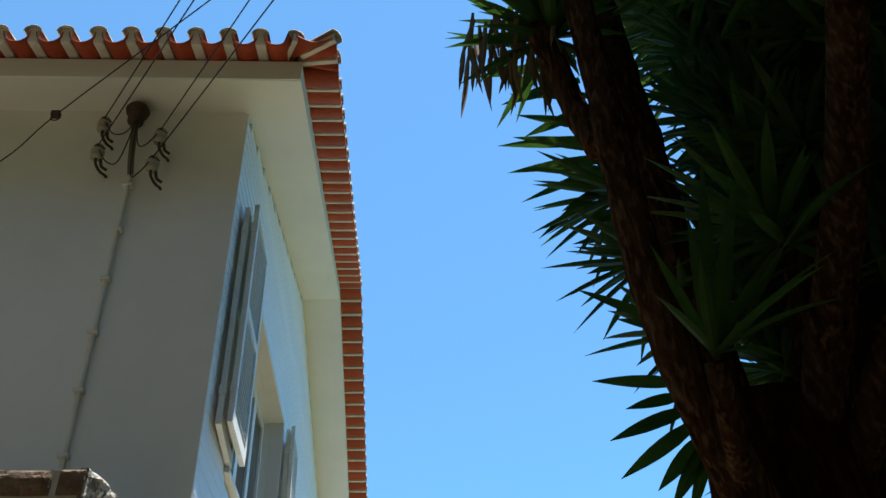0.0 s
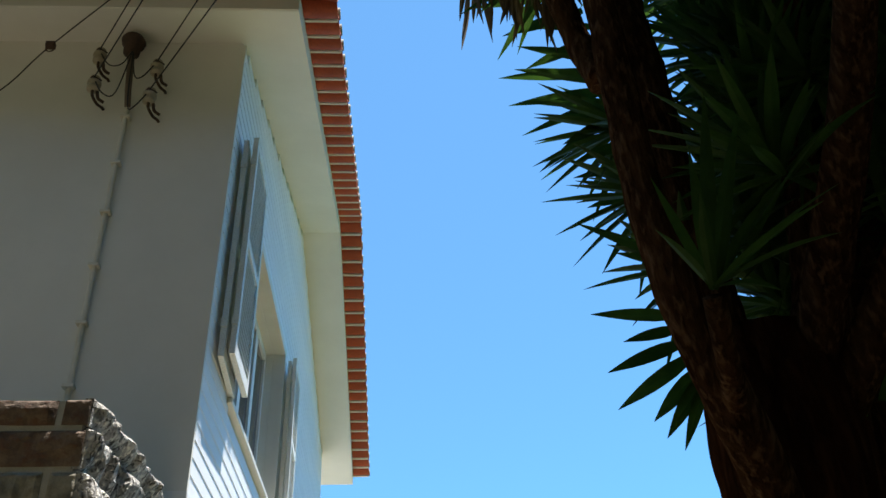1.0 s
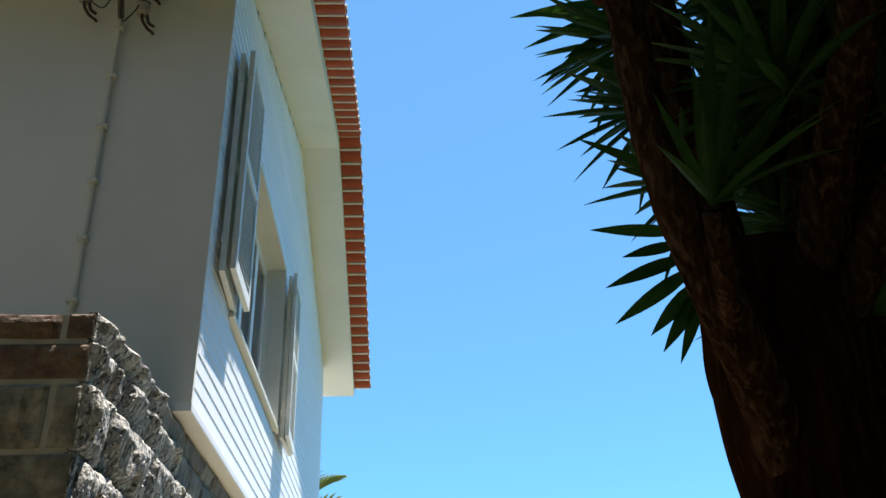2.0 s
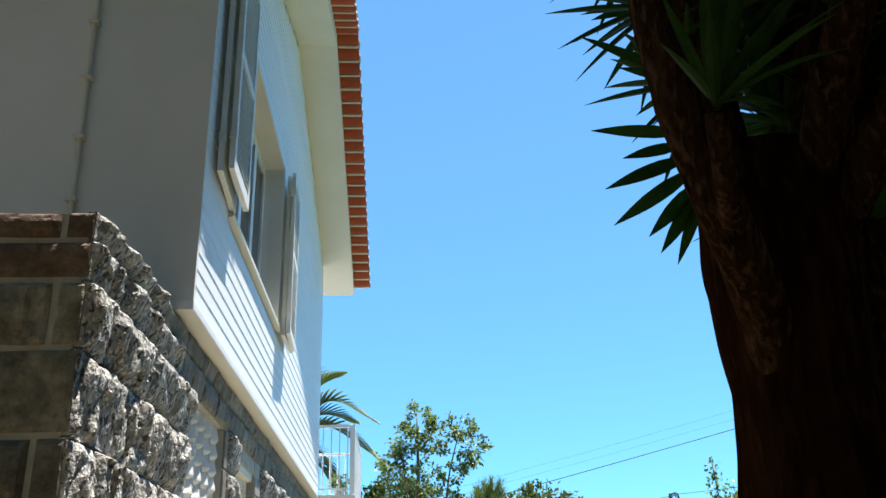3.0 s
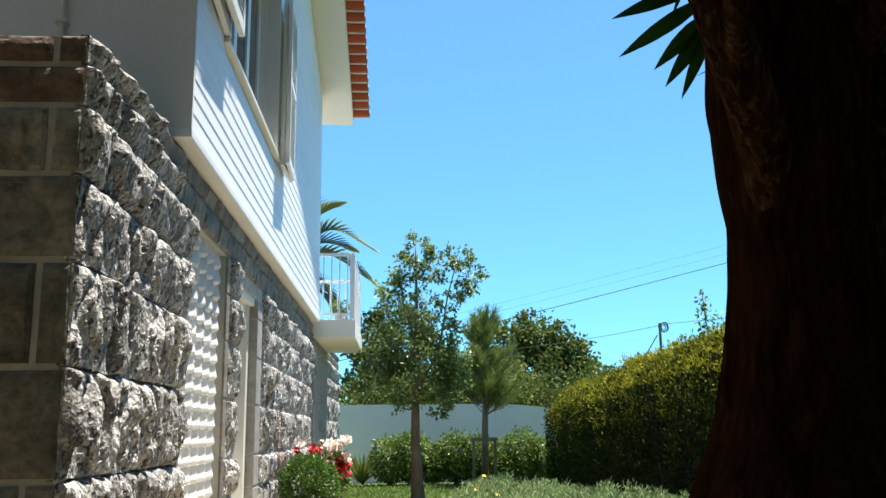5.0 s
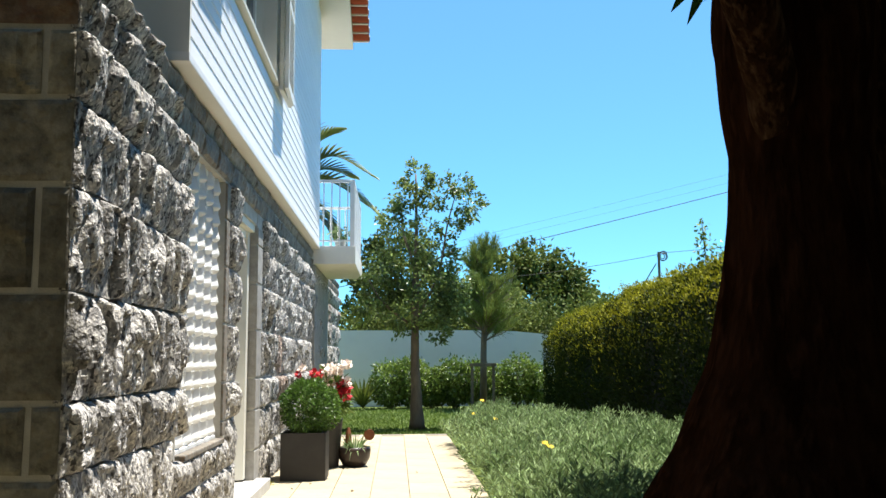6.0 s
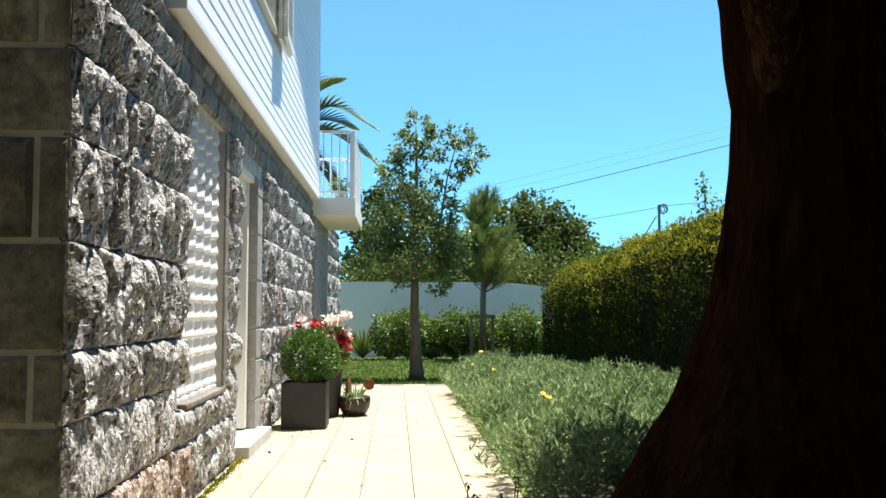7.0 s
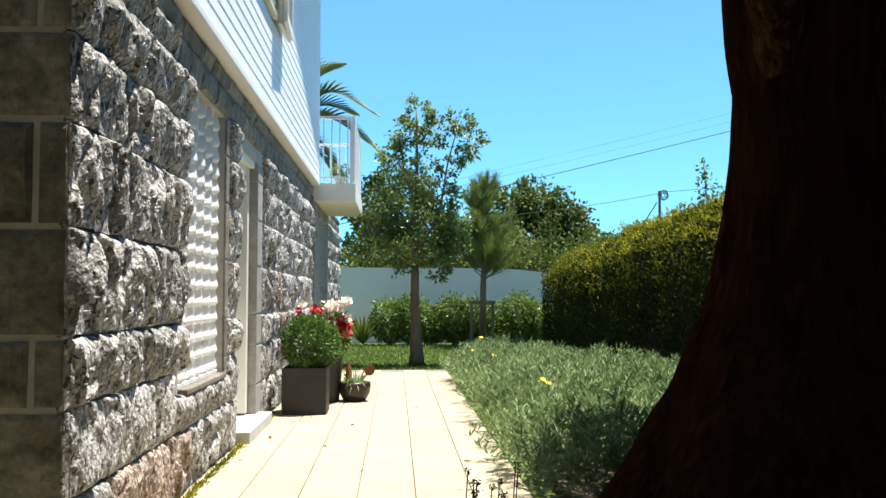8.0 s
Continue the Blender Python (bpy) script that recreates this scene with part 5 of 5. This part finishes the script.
# long leaves reaching out past the leaning stem
gs = []
for rx, rz, tx, tz, sag, w in ((1.15, 3.2, 0.80, 3.42, 0.04, 0.065), (1.17, 3.18, 0.955, 3.26, 0.02, 0.058), (1.13, 2.92, 0.81, 2.95, 0.02, 0.065), (1.13, 2.80, 0.845, 2.68, 0.02, 0.07), (1.15, 2.74, 0.865, 2.52, 0.01, 0.075), (1.17, 2.68, 1.0, 2.47, 0.01, 0.078), (1.18, 2.65, 1.04, 2.4, 0.01, 0.078), (1.19, 2.64, 1.10, 2.35, 0.01, 0.072), (1.12, 2.86, 0.93, 2.82, 0.02, 0.058)):
    gs.append(blade((rx + 0.06, 3.2, rz + 0.02), (tx, 3.2, tz + sag), w * 0.85, sag, 7, face=(rng.normal(0, 0.3), 1, 0.3)))
for g in gs:
    part("leaf", g, M_YUCCA, yucca)
# sunlit leaves on the open side of the crown
for rx, rz, tx, tz in ((1.0, 4.24, 0.557, 4.17), (0.95, 4.36, 0.509, 4.29), (0.98, 4.1, 0.71, 3.89), (0.9, 5.02, 0.282, 5.21), (0.9, 4.98, 0.392, 4.83), (0.9, 4.83, 0.543, 4.56), (1.0, 4.3, 0.6, 4.4), (1.0, 4.2, 0.62, 4.02), (0.98, 4.45, 0.62, 4.52), (0.98, 4.05, 0.78, 3.84), (1.02, 4.0, 0.8, 4.0), (0.92, 4.6, 0.66, 4.4), (1.03, 3.9, 0.82, 3.72), (1.0, 4.15, 0.68, 4.2), (0.95, 4.7, 0.6, 4.68), (1.04, 3.75, 0.8, 3.62), (1.05, 3.6, 0.86, 3.5)):
    k = rng.uniform(1.22, 1.36)
    r0 = Vector(((rx + 0.1) * k, 3.2 * k, 1.1 + (rz - 1.1) * k))
    t0 = Vector((tx * k, 3.2 * k + rng.normal(0, 0.1), 1.1 + (tz - 1.1) * k))
    part("leaf", blade(r0, t0 + Vector((0, 0, 0.03)), rng.uniform(0.055, 0.08), 0.03, 7, face=(rng.normal(0, 0.3), 0.6, 0.7)), M_YUCCA, yucca)
# dead leaves hanging under the top rosette
gs = []
for i in range(60):
    x, y, z = rng.uniform(0.38, 1.0), rng.uniform(3.1, 3.5), rng.uniform(5.15, 5.45)
    gs.append(blade((x, y, z), (x + rng.normal(0, 0.06), y + rng.normal(0, 0.05), z - rng.uniform(0.25, 0.5)), 0.03, 0.0, 4))
part("dead_leaves", geo_join(*gs), M_DRY, yucca, "dry brown leaves hanging down")
# the crowded crown overhead and behind
for i in range(120):
    c = (rng.uniform(1.55, 4.4), rng.uniform(2.9, 4.2), rng.uniform(3.3, 7.0))
    if c[0] < 1.85 and (c[2] < 3.6 or c[2] > 4.4):
        continue
    rosette(c, (rng.normal(0, 0.5), rng.normal(0, 0.5), 0.7), 42, 0.62, 0.06)
for i in range(16):
    c = (rng.uniform(2.3, 3.6), rng.uniform(3.8, 4.4), rng.uniform(2.6, 3.6))
    rosette(c, (rng.normal(0, 0.5), rng.normal(0, 0.5), 0.5), 40, 0.6, 0.06)
# Leaves added above the low rosette to keep the sun off it.
for c in ((1.7, 2.7, 5.4), (1.9, 2.9, 5.9), (1.55, 2.6, 6.3), (1.85, 2.5, 5.0), (1.5, 2.3, 5.9), (1.9, 2.4, 5.6)):
    rosette(c, (rng.normal(0, 0.3), rng.normal(0, 0.3), 0.7), 42, 0.62, 0.06)
for i in range(34):
    c = (rng.uniform(1.95, 3.0), rng.uniform(3.8, 4.3), rng.uniform(4.2, 7.4))
    rosette(c, (rng.normal(0, 0.5), rng.normal(0, 0.5), 0.5), 40, 0.6, 0.06)
# Unseen leaves added over the camera to shade trunk and house front.
for i in range(46):
    c = (rng.uniform(-0.3, 4.2), rng.uniform(-0.6, 1.7), rng.uniform(5.4, 7.0))
    rosette(c, (rng.normal(0, 0.5), rng.normal(0, 0.5), 0.7), 42, 0.66, 0.065)

# unseen leaves added over the crown to block light from above
for i in range(80):
    c = (rng.uniform(2.0, 4.8), rng.uniform(-0.2, 3.0), rng.uniform(6.7, 7.7))
    rosette(c, (rng.normal(0, 0.5), rng.normal(0, 0.5), 0.7), 42, 0.7, 0.075)
for i in range(16):
    c = (rng.uniform(2.15, 2.6), rng.uniform(4.3, 4.6), rng.uniform(2.8, 4.6))
    rosette(c, (rng.normal(0, 0.4), rng.normal(0, 0.4), 0.6), 40, 0.52, 0.07)
# More unseen leaves on top, added to keep sky light out of the crown.
for i in range(70):
    c = (rng.uniform(1.9, 4.6), rng.uniform(3.0, 5.0), rng.uniform(7.3, 8.2))
    rosette(c, (rng.normal(0, 0.5), rng.normal(0, 0.5), 0.7), 42, 0.75, 0.085)
# Leaves added at the back to stop light coming through from behind.
for i in range(70):
    c = (rng.uniform(2.8, 4.6), rng.uniform(4.3, 5.0), rng.uniform(3.2, 7.3))
    rosette(c, (rng.normal(0, 0.5), rng.normal(0, 0.5), 0.5), 42, 0.7, 0.08)
tagged(part("leaf_crowd", geo_join(*crowd), M_YUCCA, yucca, "crowded dark sword leaves of the crown, with unseen ones added to block light"), kind="stuff")

# ---- paving ----
solid("paving_base", box(-1.21, 0.76, 3.0, 13.62, -0.15, -0.022), M_JOINT, "sandy joints of the garden path", "path", "structure")
pavement = tagged(new("pavement", mesh_of("pavement", box(-1.2, 0.75, 3.02, 13.6, -0.1, -0.016), M_JOINT)), "pale sandstone slab garden path beside the house", "path", "", "structure")
TW, TL = 0.322, 0.645
slab = mesh_of("slab", box(0.0028, TW - 0.0028, 0.002, TL - 0.0025, -0.02, 0.0, 0.003), M_PAVE)
cols = [0.113 + TW * k for k in range(-4, 2)]
for ci, x in enumerate(cols):
    y = 3.04 + (TL / 2 if ci % 2 else 0)
    while y < 13.59 - TL:
        piece("slab", slab, pavement, pose(x, y, 0))
        y += TL
